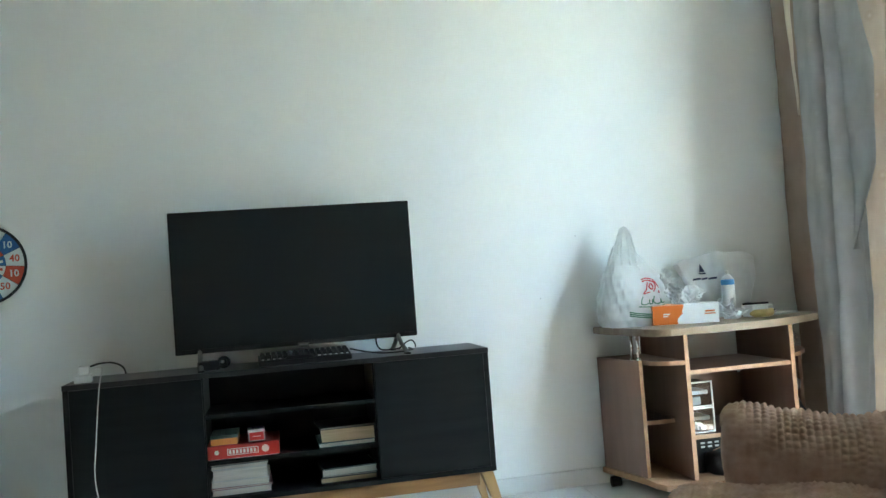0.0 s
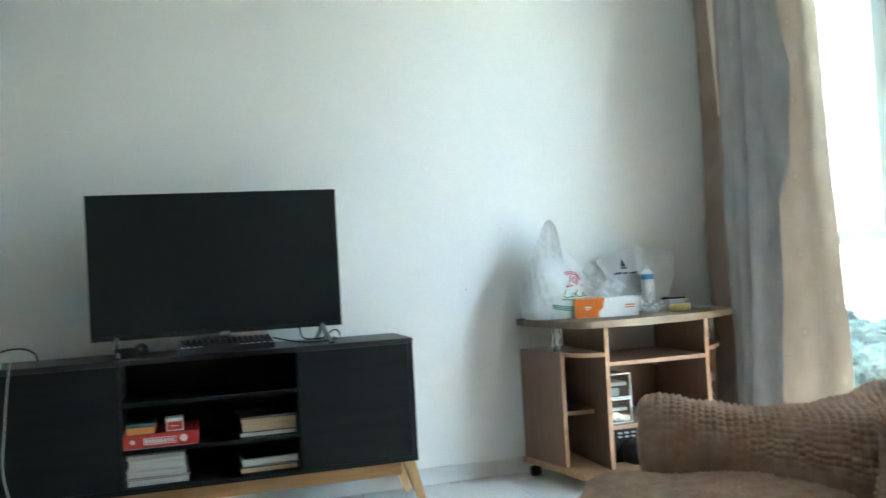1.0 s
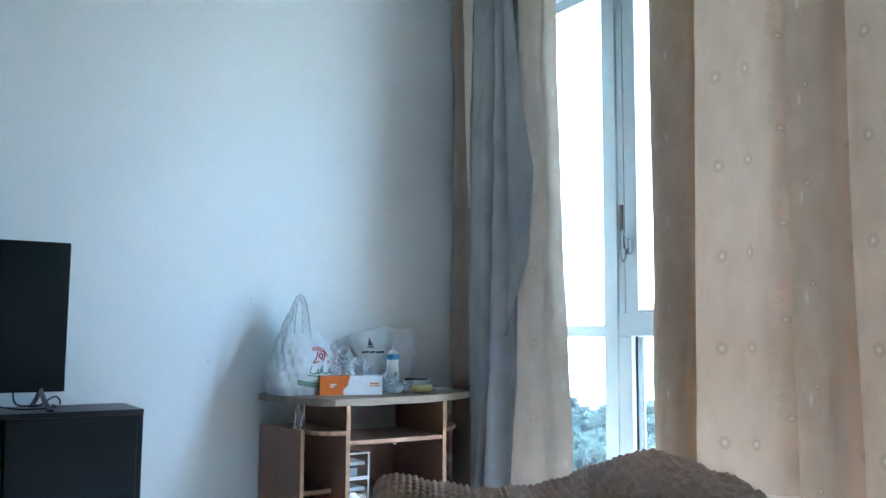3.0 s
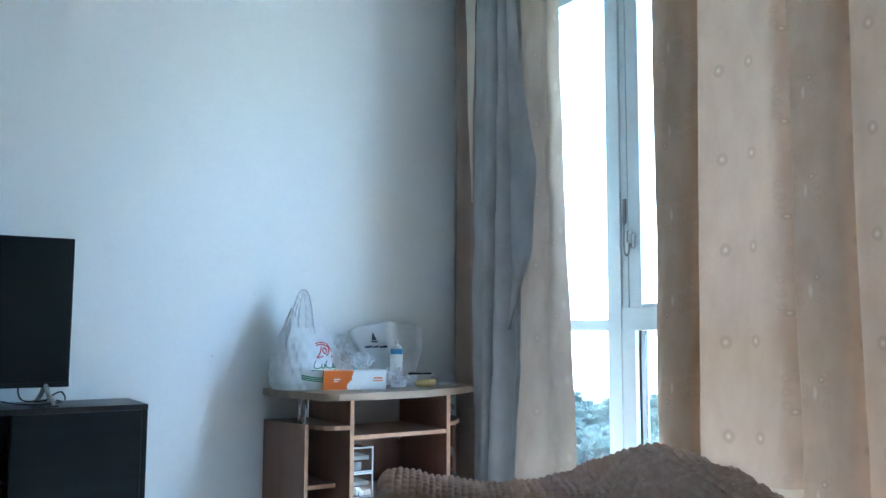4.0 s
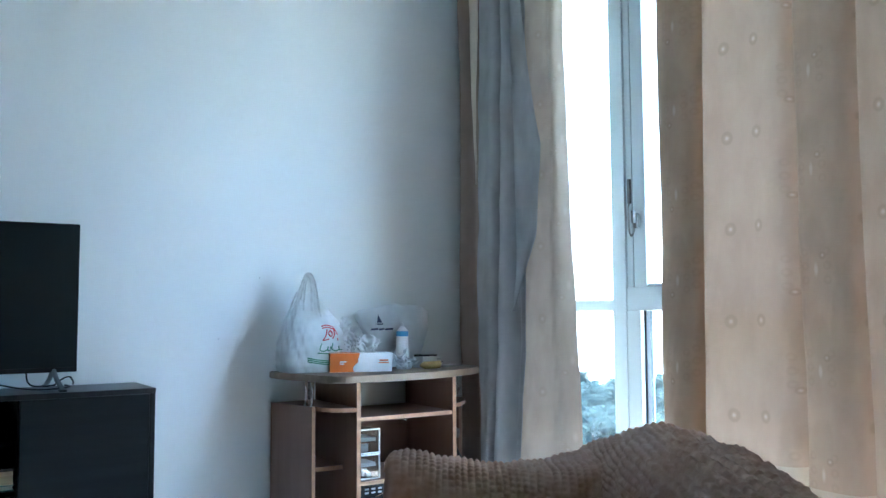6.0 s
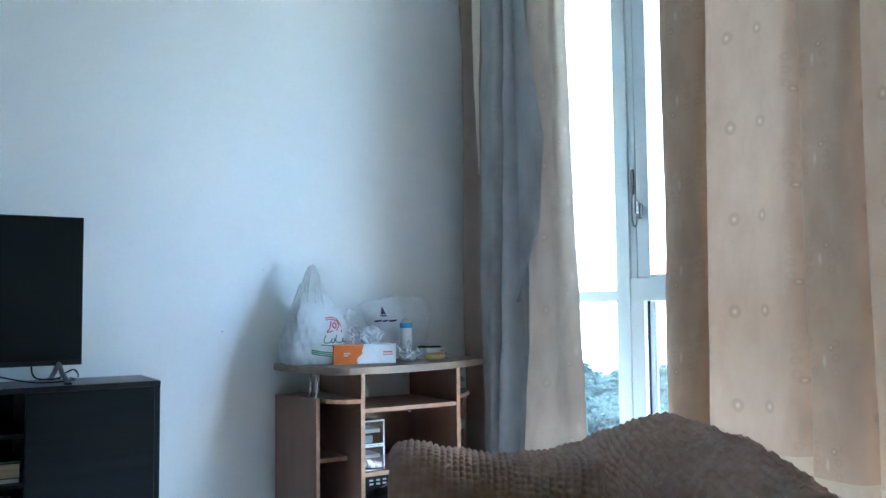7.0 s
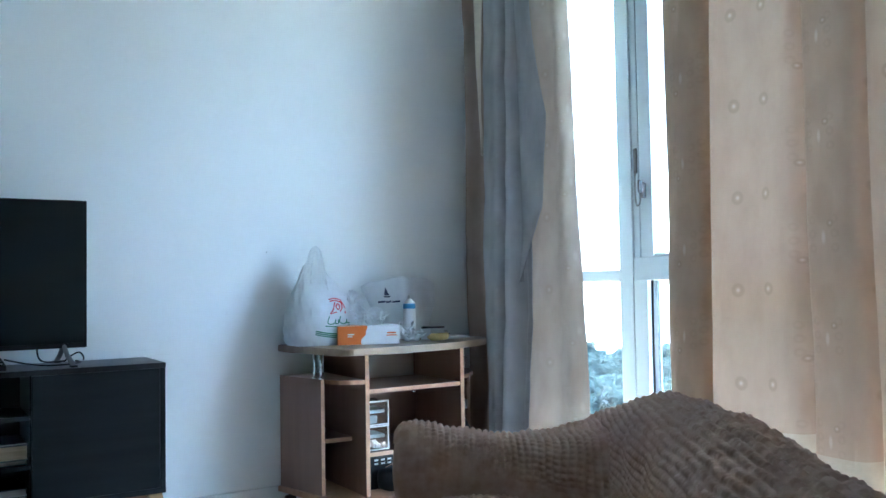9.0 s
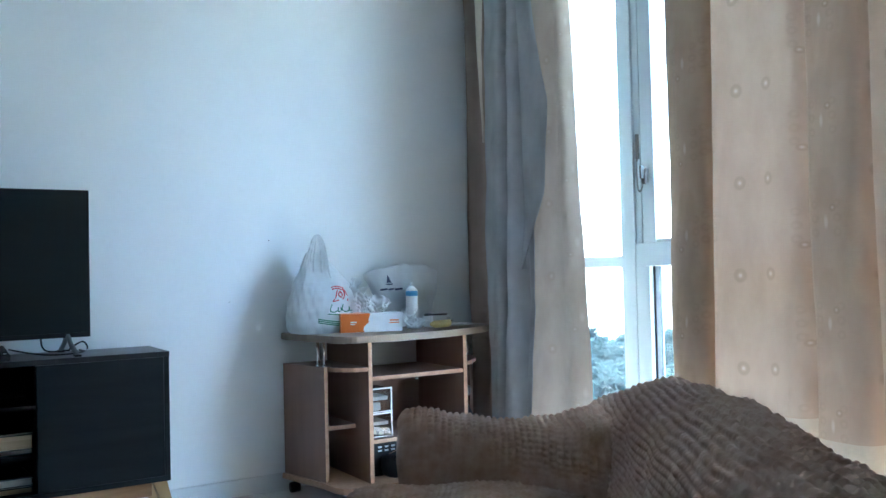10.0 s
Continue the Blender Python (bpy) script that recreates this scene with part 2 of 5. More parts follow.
FELT_WHITE = surface("white_felt", (0.60, 0.60, 0.58), (0.68, 0.68, 0.66), 0.95, 60.0, grain=400.0, bump=0.3, dist=0.001, spec=0.1)
FELT_BLUE = surface("blue_felt", (0.035, 0.11, 0.26), (0.05, 0.15, 0.33), 0.95, 60.0, grain=400.0, bump=0.3, dist=0.001, spec=0.1)
FELT_RED = surface("red_felt", (0.52, 0.075, 0.04), (0.62, 0.10, 0.055), 0.95, 60.0, grain=400.0, bump=0.3, dist=0.001, spec=0.1)
FELT_BLACK = surface("black_binding", (0.014, 0.014, 0.016), (0.025, 0.025, 0.027), 0.8, 60.0)
BANANA = surface("ripe_yellow_peel", (0.42, 0.30, 0.10), (0.58, 0.44, 0.18), 0.5, 25.0, bump=0.15)
DARK_CLOTH = surface("dark_cloth", (0.02, 0.021, 0.025), (0.06, 0.06, 0.065), 0.9, 14.0, bump=0.4, dist=0.004)
GREY_CLOTH = surface("grey_cloth", (0.13, 0.12, 0.12), (0.24, 0.22, 0.21), 0.9, 14.0, bump=0.4, dist=0.004)
CONCRETE = surface("painted_render", (0.62, 0.62, 0.6), (0.7, 0.7, 0.68), 0.85, 2.0)
SAND = surface("pale_sand", (0.44, 0.41, 0.33), (0.56, 0.52, 0.43), 0.95, 0.2)
FROND = sheet("palm_frond", (0.062, 0.080, 0.070), 0.5, 0.05, 0.0, 1.5, 0.1, 0.01, 0.9)
BARK = surface("palm_bark", (0.12, 0.09, 0.06), (0.22, 0.17, 0.12), 0.9, 6.0, bump=0.6, dist=0.02)
SHRUB = sheet("shrub_leaf", (0.060, 0.078, 0.067), 0.5, 0.05, 0.0, 1.5, 0.1, 0.01, 0.9)


# ---- building blocks ----
def mesh_from(name, bm, material, smooth=False):
    bmesh.ops.recalc_face_normals(bm, faces=bm.faces)
    me = bpy.data.meshes.new(name)
    bm.to_mesh(me)
    bm.free()
    me.materials.append(material)
    if smooth:
        for p in me.polygons:
            p.use_smooth = True
    return me


def part(name, bm, material, parent, label="", smooth=False):
    ob = new(name, mesh_from(name, bm, material, smooth))
    ob.parent = parent
    if label:
        tagged(ob, label)
    return ob


def thing(name, m, label, category, group=""):
    ob = new(name)
    ob.empty_display_size = 0.05
    ob.matrix_world = m
    return tagged(ob, label, category, group)


def single(name, bm, material, label, category, m=None, group="", kind="", smooth=False):
    ob = new(name, mesh_from(name, bm, material, smooth))
    if m is not None:
        ob.matrix_world = m
    return tagged(ob, label, category, group, kind)


def setting(name, bm, material, label, m=None, smooth=False):
    return single(name, bm, material, label, name.split("_")[0], m, "", "structure", smooth)


def box(x0, x1, y0, y1, z0, z1, bevel=0.0, seg=2):
    bm = bmesh.new()
    add_box(bm, x0, x1, y0, y1, z0, z1)
    if bevel:
        bmesh.ops.bevel(bm, geom=bm.edges[:], offset=bevel, segments=seg, affect="EDGES", profile=0.5)
    return bm


def add_box(bm, x0, x1, y0, y1, z0, z1):
    v = [bm.verts.new(p) for p in ((x0, y0, z0), (x1, y0, z0), (x1, y1, z0), (x0, y1, z0), (x0, y0, z1), (x1, y0, z1), (x1, y1, z1), (x0, y1, z1))]
    for f in ((0, 3, 2, 1), (4, 5, 6, 7), (0, 1, 5, 4), (1, 2, 6, 5), (2, 3, 7, 6), (3, 0, 4, 7)):
        bm.faces.new([v[i] for i in f])


def prism(outline, z0, z1, bevel=0.0):
    """An upright plate over a flat outline of (x, y)."""
    bm = bmesh.new()
    low = [bm.verts.new((x, y, z0)) for x, y in outline]
    top = [bm.verts.new((x, y, z1)) for x, y in outline]
    bm.faces.new(low[::-1])
    bm.faces.new(top)
    n = len(outline)
    for i in range(n):
        bm.faces.new((low[i], low[(i + 1) % n], top[(i + 1) % n], top[i]))
    if bevel:
        rim = [e for e in bm.edges if abs(e.verts[0].co.z - e.verts[1].co.z) < 1e-6]
        bmesh.ops.bevel(bm, geom=rim, offset=bevel, segments=2, affect="EDGES", profile=0.5)
    return bm


def tube(points, r, sides=8, r_end=None, closed_ends=True):
    """A round bar along points."""
    bm = bmesh.new()
    pts = [Vector(p) for p in points]
    rings = []
    side = None
    for i, p in enumerate(pts):
        d = (pts[min(i + 1, len(pts) - 1)] - pts[max(i - 1, 0)]).normalized()
        if side is None:
            side = d.cross(Vector((0, 0, 1)) if abs(d.z) < 0.9 else Vector((1, 0, 0))).normalized()
        side = (side - d * side.dot(d)).normalized()
        up = d.cross(side)
        rr = r if r_end is None else r + (r_end - r) * i / (len(pts) - 1)
        rings.append([bm.verts.new(p + (side * math.cos(a) + up * math.sin(a)) * rr) for a in (2 * math.pi * k / sides for k in range(sides))])
    for a, b in zip(rings, rings[1:]):
        for k in range(sides):
            bm.faces.new((a[k], a[(k + 1) % sides], b[(k + 1) % sides], b[k]))
    if closed_ends:
        bm.faces.new(rings[0][::-1])
        bm.faces.new(rings[-1])
    return bm


def curve_points(points, steps=8):
    """A smooth line through the given points."""
    p = [Vector(q) for q in points]
    p = [2 * p[0] - p[1]] + p + [2 * p[-1] - p[-2]]
    out = []
    for i in range(1, len(p) - 2):
        a, b, c, d = p[i - 1], p[i], p[i + 1], p[i + 2]
        for k in range(steps):
            t = k / steps
            out.append(0.5 * (2 * b + (c - a) * t + (2 * a - 5 * b + 4 * c - d) * t * t + (3 * b - a - 3 * c + d) * t ** 3))
    return out + [p[-2]]


def lathe(profile, sides=24, centre=(0, 0)):
    """A turned body from (radius, z) pairs."""
    bm = bmesh.new()
    rings = []
    for r, z in profile:
        rings.append([bm.verts.new((centre[0] + r * math.cos(a), centre[1] + r * math.sin(a), z)) for a in (2 * math.pi * k / sides for k in range(sides))])
    for a, b in zip(rings, rings[1:]):
        for k in range(sides):
            bm.faces.new((a[k], a[(k + 1) % sides], b[(k + 1) % sides], b[k]))
    bm.faces.new(rings[0][::-1])
    bm.faces.new(rings[-1])
    return bm


def grid_object(name, xyz, material, parent=None, uv=None, close_u=False, smooth=True):
    """A mesh from an array of rows of points (rows, columns, 3), with an optional uv of the same layout."""
    rows, cols = xyz.shape[:2]
    idx = np.arange(rows * cols).reshape(rows, cols)
    if close_u:
        idx = np.concatenate([idx, idx[:, :1]], axis=1)
    q = np.stack([idx[:-1, :-1], idx[:-1, 1:], idx[1:, 1:], idx[1:, :-1]], axis=-1).reshape(-1, 4)
    me = bpy.data.meshes.new(name)
    me.from_pydata(xyz.reshape(-1, 3).tolist(), [], q.tolist())
    if uv is not None:
        lay = me.uv_layers.new(name="UVMap")
        flat = uv.reshape(-1, 2)[q.reshape(-1)]
        lay.data.foreach_set("uv", flat.astype(np.float32).ravel())
    me.materials.append(material)
    me.polygons.foreach_set("use_smooth", [smooth] * len(me.polygons))
    ob = new(name, me)
    if parent is not None:
        ob.parent = parent
    return ob


def smooth_noise(x, y, seed=0):
    """A cheap soft noise for arrays, about -1 to 1."""
    r = np.random.RandomState(seed)
    out = np.zeros_like(x)
    for k in range(6):
        a, b, c = r.uniform(-1, 1), r.uniform(-1, 1), r.uniform(0, 6.28)
        out = out + np.sin(x * a * 2.2 ** (k * 0.4) + y * b * 2.2 ** (k * 0.4) + c)
    return out / 3.0


def bmesh_solid(bm, t):
    """Gives a sheet of faces a small thickness."""
    bmesh.ops.recalc_face_normals(bm, faces=bm.faces)
    bmesh.ops.solidify(bm, geom=bm.faces[:], thickness=t)
    return bm


def bmesh_lumps(w, d, h, seed, centre):
    """A loose heap of small odd parts."""
    rng = random.Random(seed)
    bm = bmesh.new()
    for i in range(14):
        x, y, z = centre[0] + rng.uniform(-w, w) * 0.7, centre[1] + rng.uniform(-d, d) * 0.7, centre[2]
        a, b, c = rng.uniform(0.004, 0.012), rng.uniform(0.004, 0.012), rng.uniform(0.008, h)
        add_box(bm, x - a, x + a, y - b, y + b, z, z + c)
    return bm


def letters(name, text, size, m, material, parent, depth=0.0006):
    """Raised writing in the built-in font, as a mesh, centred on its place."""
    cu = bpy.data.curves.new(name, "FONT")
    cu.body, cu.size, cu.extrude, cu.align_x, cu.align_y = text, size, depth, "CENTER", "CENTER"
    cu.resolution_u, cu.offset = 2, 0.0007
    tmp = bpy.data.objects.new(name + "_shape", cu)
    scene.collection.objects.link(tmp)
    me = bpy.data.meshes.new_from_object(tmp.evaluated_get(bpy.context.evaluated_depsgraph_get()))
    bpy.data.objects.remove(tmp)
    bpy.data.curves.remove(cu)
    me.name = name
    me.materials.clear()
    me.materials.append(material)
    ob = new(name, me)
    ob.parent = parent
    ob.matrix_local = m
    return ob


# ---- the room ----
NORTH, EAST, WEST, SOUTH, TOP = 3.42, 2.42, -2.6, -2.2, 2.72
WIN_Y0, WIN_Y1, WIN_Z0, WIN_Z1 = 0.35, 2.96, 0.06, 2.40
bm = box(WEST - 0.1, EAST + 0.2, SOUTH - 0.1, NORTH + 0.15, -0.12, -0.006)
floor = setting("floor", bm, GROUT, "pale polished floor tiles with thin grey joints")
setting("ceiling", box(WEST - 0.1, EAST + 0.2, SOUTH - 0.1, NORTH + 0.15, TOP, TOP + 0.12), CEIL, "plain white painted ceiling")
setting("wall_north", box(WEST - 0.1, EAST + 0.2, NORTH, NORTH + 0.15, 0, TOP), PAINT, "white painted wall with soft daylight on it")
setting("wall_west", box(WEST - 0.1, WEST, SOUTH - 0.1, NORTH, 0, TOP), PAINT, "plain white painted wall")
setting("wall_south", box(WEST, EAST + 0.2, SOUTH - 0.1, SOUTH, 0, TOP), PAINT, "plain white painted wall")
bm = bmesh.new()
for a in ((SOUTH, WIN_Y0, 0, TOP), (WIN_Y1, NORTH, 0, TOP), (WIN_Y0, WIN_Y1, WIN_Z1, TOP), (WIN_Y0, WIN_Y1, 0, WIN_Z0)):
    add_box(bm, EAST, EAST + 0.2, a[0], a[1], a[2], a[3])
setting("wall_east", bm, PAINT, "white painted wall round a tall window opening")
bm = bmesh.new()
add_box(bm, WEST, EAST, NORTH - 0.012, NORTH, 0, 0.068)
bmesh.ops.bevel(bm, geom=[e for e in bm.edges if all(v.co.z > 0.05 and v.co.y < NORTH - 0.005 for v in e.verts)], offset=0.004, segments=2, affect="EDGES")
setting("baseboard", bm, SKIRT, "low white tile skirting along the wall")
# pin holes left in the wall paint
for i, (x, z) in enumerate(((1.285, 1.044), (1.112, 0.792))):
    single("wall_mark", lathe([(0.0005, 0.0), (0.0022, 0.0006), (0.0018, 0.0012), (0.0005, 0.0014)], 8), GREY_CLOTH, "small dark nail hole in the white wall", "wall mark", pose(x, NORTH - 0.0005, z, 90, 0, 0))

# ---- window ----
FX0, FX1 = 2.47, 2.53
bm = bmesh.new()
for a in ((WIN_Y0, WIN_Y0 + 0.05, WIN_Z0, WIN_Z1), (WIN_Y1 - 0.05, WIN_Y1, WIN_Z0, WIN_Z1), (WIN_Y0 + 0.05, WIN_Y1 - 0.05, WIN_Z1 - 0.05, WIN_Z1), (WIN_Y0 + 0.05, WIN_Y1 - 0.05, WIN_Z0, WIN_Z0 + 0.05)):
    add_box(bm, FX0, FX1, *a)
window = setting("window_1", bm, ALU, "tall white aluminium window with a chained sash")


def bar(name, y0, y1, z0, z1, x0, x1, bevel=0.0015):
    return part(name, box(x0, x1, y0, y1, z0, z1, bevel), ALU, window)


bar("mullion", 2.5205, 2.557, WIN_Z0 + 0.05, WIN_Z1 - 0.05, 2.472, FX1)
bar("mullion", 2.465, 2.52, WIN_Z0 + 0.05, WIN_Z1 - 0.05, 2.455, FX1)
bar("mullion", 2.4315, 2.4645, 0.9905, WIN_Z1 - 0.05, 2.465, FX1)
bar("mullion", 2.392, 2.4645, WIN_Z0 + 0.05, 0.8995, 2.4575, FX1)
bar("mullion", 1.30, 1.38, WIN_Z0 + 0.05, WIN_Z1 - 0.05, 2.455, FX1)
bar("transom", 2.5575, WIN_Y1 - 0.05, 0.90, 0.942, 2.475, FX1)
bar("transom", 1.3805, 2.4645, 0.90, 0.99, 2.459, FX1)
bar("transom", WIN_Y0 + 0.05, 1.2995, 0.90, 0.942, 2.475, FX1)
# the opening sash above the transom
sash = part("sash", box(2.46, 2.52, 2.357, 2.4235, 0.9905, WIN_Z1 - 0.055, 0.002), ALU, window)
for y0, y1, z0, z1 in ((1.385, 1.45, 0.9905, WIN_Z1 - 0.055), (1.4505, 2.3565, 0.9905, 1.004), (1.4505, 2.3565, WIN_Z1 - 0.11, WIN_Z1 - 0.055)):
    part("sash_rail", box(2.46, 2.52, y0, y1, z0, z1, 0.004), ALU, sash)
part("gasket", box(2.476, 2.51, 2.424, 2.431, 0.9905, WIN_Z1 - 0.055), GASKET, window, "black rubber seal")
part("gasket", box(2.478, 2.51, 2.380, 2.3915, WIN_Z0 + 0.05, 0.8995), GASKET, window, "black rubber seal")
part("gasket", box(2.478, 2.51, 2.5575, WIN_Y1 - 0.05, 0.8955, 0.8995), GASKET, window, "black rubber seal")
for y0, y1, z0, z1 in ((2.5575, WIN_Y1 - 0.05, 0.9425, WIN_Z1 - 0.05), (2.5575, WIN_Y1 - 0.05, WIN_Z0 + 0.05, 0.895), (1.3805, 2.3795, WIN_Z0 + 0.05, 0.8995), (1.4505, 2.3565, 1.0045, WIN_Z1 - 0.11), (WIN_Y0 + 0.05, 1.2995, WIN_Z0 + 0.05, 0.8995), (WIN_Y0 + 0.05, 1.2995, 0.9425, WIN_Z1 - 0.05)):
    p = part("pane", box(2.497, 2.503, y0, y1, z0, z1), PANE, window)
    p.visible_shadow = False
# catch with a safety chain
catch = part("catch", box(2.440, 2.459, 2.383, 2.408, 1.222, 1.283, 0.006, 3), STEEL, window, "grey metal sash catch")
part("catch_lever", box(2.425, 2.441, 2.389, 2.400, 1.242, 1.292, 0.003), STEEL, catch)
part("chain_plate", box(2.455, 2.4645, 2.435, 2.449, 1.325, 1.425, 0.002), STEEL, window, "narrow steel chain plate")
chain = part("chain", tube([(2.458, 2.442, 1.325), (2.456, 2.442, 1.315)], 0.003, 6), STEEL, window, "thin steel safety chain")
pts = curve_points([(2.455, 2.442, 1.32), (2.453, 2.440, 1.26), (2.450, 2.434, 1.212), (2.446, 2.422, 1.194), (2.444, 2.408, 1.203), (2.442, 2.398, 1.226)], 5)
for i in range(len(pts) - 1):
    d = pts[i + 1] - pts[i]
    mid = (pts[i] + pts[i + 1]) / 2
    link_axis = Vector((1, 0, 0)) if i % 2 else d.normalized().cross(Vector((1, 0, 0)))
    ring = []
    for k in range(9):
        a = 2 * math.pi * k / 8
        ring.append(mid + d * 0.62 * math.cos(a) + link_axis.normalized() * 0.0035 * math.sin(a))
    part("chain_link", tube(ring, 0.0011, 5, closed_ends=False), STEEL, chain)

# unseen slab added outside, over the window, to hold back the high sun
setting("trim_canopy", box(EAST + 0.2, EAST + 0.85, SOUTH, NORTH + 1.0, 2.80, 2.92), CONCRETE, "pale rendered slab added unseen above the window to block sun")


# ---- curtains ----
def curtain(name, stations, levels, seed, label, cloths):
    """A hanging cloth; each station is a fold line: its depth x, then its y at each of the levels from the top to the foot. cloths: (name, material, station up to which it reaches, height of its hem or None)."""
    ob = thing(name, pose(0, 0, 0), label, "curtain", "curtains at the window")
    n, rows = len(stations), 110
    arr = np.array(stations, float)
    zs = np.linspace(levels[0], levels[-1], rows)
    lines = np.array([np.interp(-zs, [-z for z in levels], arr[k, 1:]) for k in range(n)])
    soft = np.ones(15) / 15
    lines = np.array([np.convolve(np.pad(q, 7, mode="edge"), soft, "valid") for q in lines])
    t = np.linspace(0, n - 1, (n - 1) * 10 + 1)
    k = np.clip(np.floor(t).astype(int), 0, n - 2)
    f = t - k

    def flow(p):
        p = np.vstack([2 * p[:1] - p[1:2], p, 2 * p[-1:] - p[-2:-1]])
        a, b, c, d = p[k], p[k + 1], p[k + 2], p[k + 3]
        g = f[:, None]
        return 0.5 * (2 * b + (c - a) * g + (2 * a - 5 * b + 4 * c - d) * g ** 2 + (3 * b - a - 3 * c + d) * g ** 3)

    y, x = flow(lines).T, np.repeat(flow(arr[:, :1]).T, rows, 0)
    s = np.cumsum(np.hypot(np.diff(y[rows // 2], prepend=y[rows // 2, 0]), 0.35 * np.diff(x[0], prepend=x[0, 0])))
    zz = np.repeat(zs[:, None], len(t), 1)
    x = x + 0.005 * smooth_noise(y * 9, zz * 3.5, seed) + 0.0025 * smooth_noise(y * 40, zz * 9, seed + 1)
    y = y + 0.004 * smooth_noise(y * 6 + 3, zz * 2.5, seed + 2)
    uv = np.stack([np.repeat(s[None], rows, 0), zz], -1)
    xyz = np.stack([x, y, zz], -1)
    a = 0
    for part_name, material, last, hem in cloths:
        b = last * 10 + 1
        cut = rows if hem is None else int((levels[0] - hem) / (levels[0] - levels[-1]) * (rows - 1))
        grid_object(part_name, xyz[:cut + 1, a:b], material, ob, uv[:cut + 1, a:b])
        if hem is not None:
            grid_object("hem", xyz[cut:, a:b], CURTAIN_HEM, ob, uv[cut:, a:b])
        a = b - 1
    return ob


L = [(2.33, 3.405, 3.405, 3.405, 3.405), (2.255, 3.36, 3.355, 3.35, 3.345), (2.30, 3.30, 3.285, 3.265, 3.255), (2.27, 3.24, 3.215, 3.19, 3.17), (2.39, 3.20, 3.155, 3.14, 3.115),
     (2.205, 3.105, 3.118, 3.128, 3.095), (2.185, 3.03, 3.05, 3.07, 3.065), (2.20, 2.96, 2.985, 3.01, 3.045), (2.36, 2.946, 2.969, 2.996, 3.036), (2.205, 2.93, 2.952, 2.980, 3.02),
     (2.20, 2.895, 2.90, 2.915, 2.96), (2.345, 2.865, 2.85, 2.848, 2.905), (2.215, 2.845, 2.825, 2.832, 2.892), (2.24, 2.815, 2.80, 2.818, 2.88), (2.205, 2.79, 2.775, 2.79, 2.85), (2.19, 2.73, 2.71, 2.72, 2.75),
     (2.215, 2.66, 2.64, 2.645, 2.645), (2.20, 2.615, 2.59, 2.575, 2.55), (2.235, 2.58, 2.548, 2.513, 2.462)]
# darkened cloth by the corner, greyed lining in the folds: shade put into colour
left_curtain = curtain("curtain", L, (2.62, 1.45, 0.85, 0.03), 3, "tan patterned curtain gathered in deep folds beside the corner", (("turned_edge", CURTAIN_SHADED, 4, None), ("lining_side", CURTAIN_LINED_DIM, 14, None), ("cloth", CURTAIN_DIMMED, 18, None)))
# the turned-back lining in front of the last fold, with a slanting edge
rows, cols = 70, 14
zz = np.repeat(np.linspace(2.62, 0.90, rows)[:, None], cols, 1)
e0 = np.interp(zz, (0.9, 1.2, 1.56, 2.05, 2.62), (2.835, 2.838, 2.85, 2.862, 2.87))
e1 = np.interp(zz, (0.9, 1.05, 1.2, 1.57, 1.79, 2.0, 2.62), (2.825, 2.74, 2.665, 2.63, 2.68, 2.722, 2.80))
q = np.linspace(0, 1, cols)[None, :]
yy = e0 + (e1 - e0) * q
xx = 2.166 + 0.03 * (1 - q) ** 3 - 0.008 * np.sin(q * 7) + 0.003 * smooth_noise(yy * 30, zz * 6, 9)
grid_object("lining_flap", np.stack([xx, yy, zz], -1), CURTAIN_LINED_DIM, left_curtain, np.stack([yy + 0.31, zz], -1))
# a narrow lining edge turned out near the corner, paled to paint its backlight
zz = np.repeat(np.linspace(2.62, 1.47, 40)[:, None], 8, 1)
e0 = np.interp(zz, (1.47, 1.87, 2.13, 2.62), (3.122, 3.158, 3.168, 3.19))
e1 = np.interp(zz, (1.47, 1.87, 2.13, 2.62), (3.117, 3.119, 3.106, 3.09))
q = np.linspace(0, 1, 8)[None]
yy = e0 + (e1 - e0) * q
grid_object("backlit_edge", np.stack([2.192 - 0.008 * np.sin(q * math.pi) + 0.003 * smooth_noise(yy * 30, zz * 6, 4), yy, zz], -1), BACKLIT_LINING, left_curtain)
R = [(2.303, 2.105, 2.110), (2.252, 2.085, 2.090), (2.230, 2.000, 2.020), (2.255, 1.903, 1.959), (2.315, 1.880, 1.939), (2.250, 1.863, 1.919), (2.231, 1.800, 1.820), (2.237, 1.700, 1.710),
     (2.235, 1.600, 1.620), (2.268, 1.565, 1.580), (2.337, 1.548, 1.563), (2.250, 1.530, 1.545), (2.232, 1.440, 1.450), (2.250, 1.375, 1.380), (2.335, 1.352, 1.355), (2.240, 1.330, 1.330),
     (2.230, 1.220, 1.220), (2.265, 1.100, 1.100), (2.305, 1.060, 1.060), (2.240, 1.030, 1.030), (2.232, 0.850, 0.850), (2.285, 0.650, 0.650), (2.235, 0.450, 0.450), (2.270, 0.250, 0.250)]
right_curtain = curtain("curtain", R, (2.62, 0.03), 5, "tan patterned curtain hanging nearly flat, glowing with daylight", (("cloth", CURTAIN, 10, 0.412), ("cloth", CURTAIN, len(R) - 1, 0.378)))
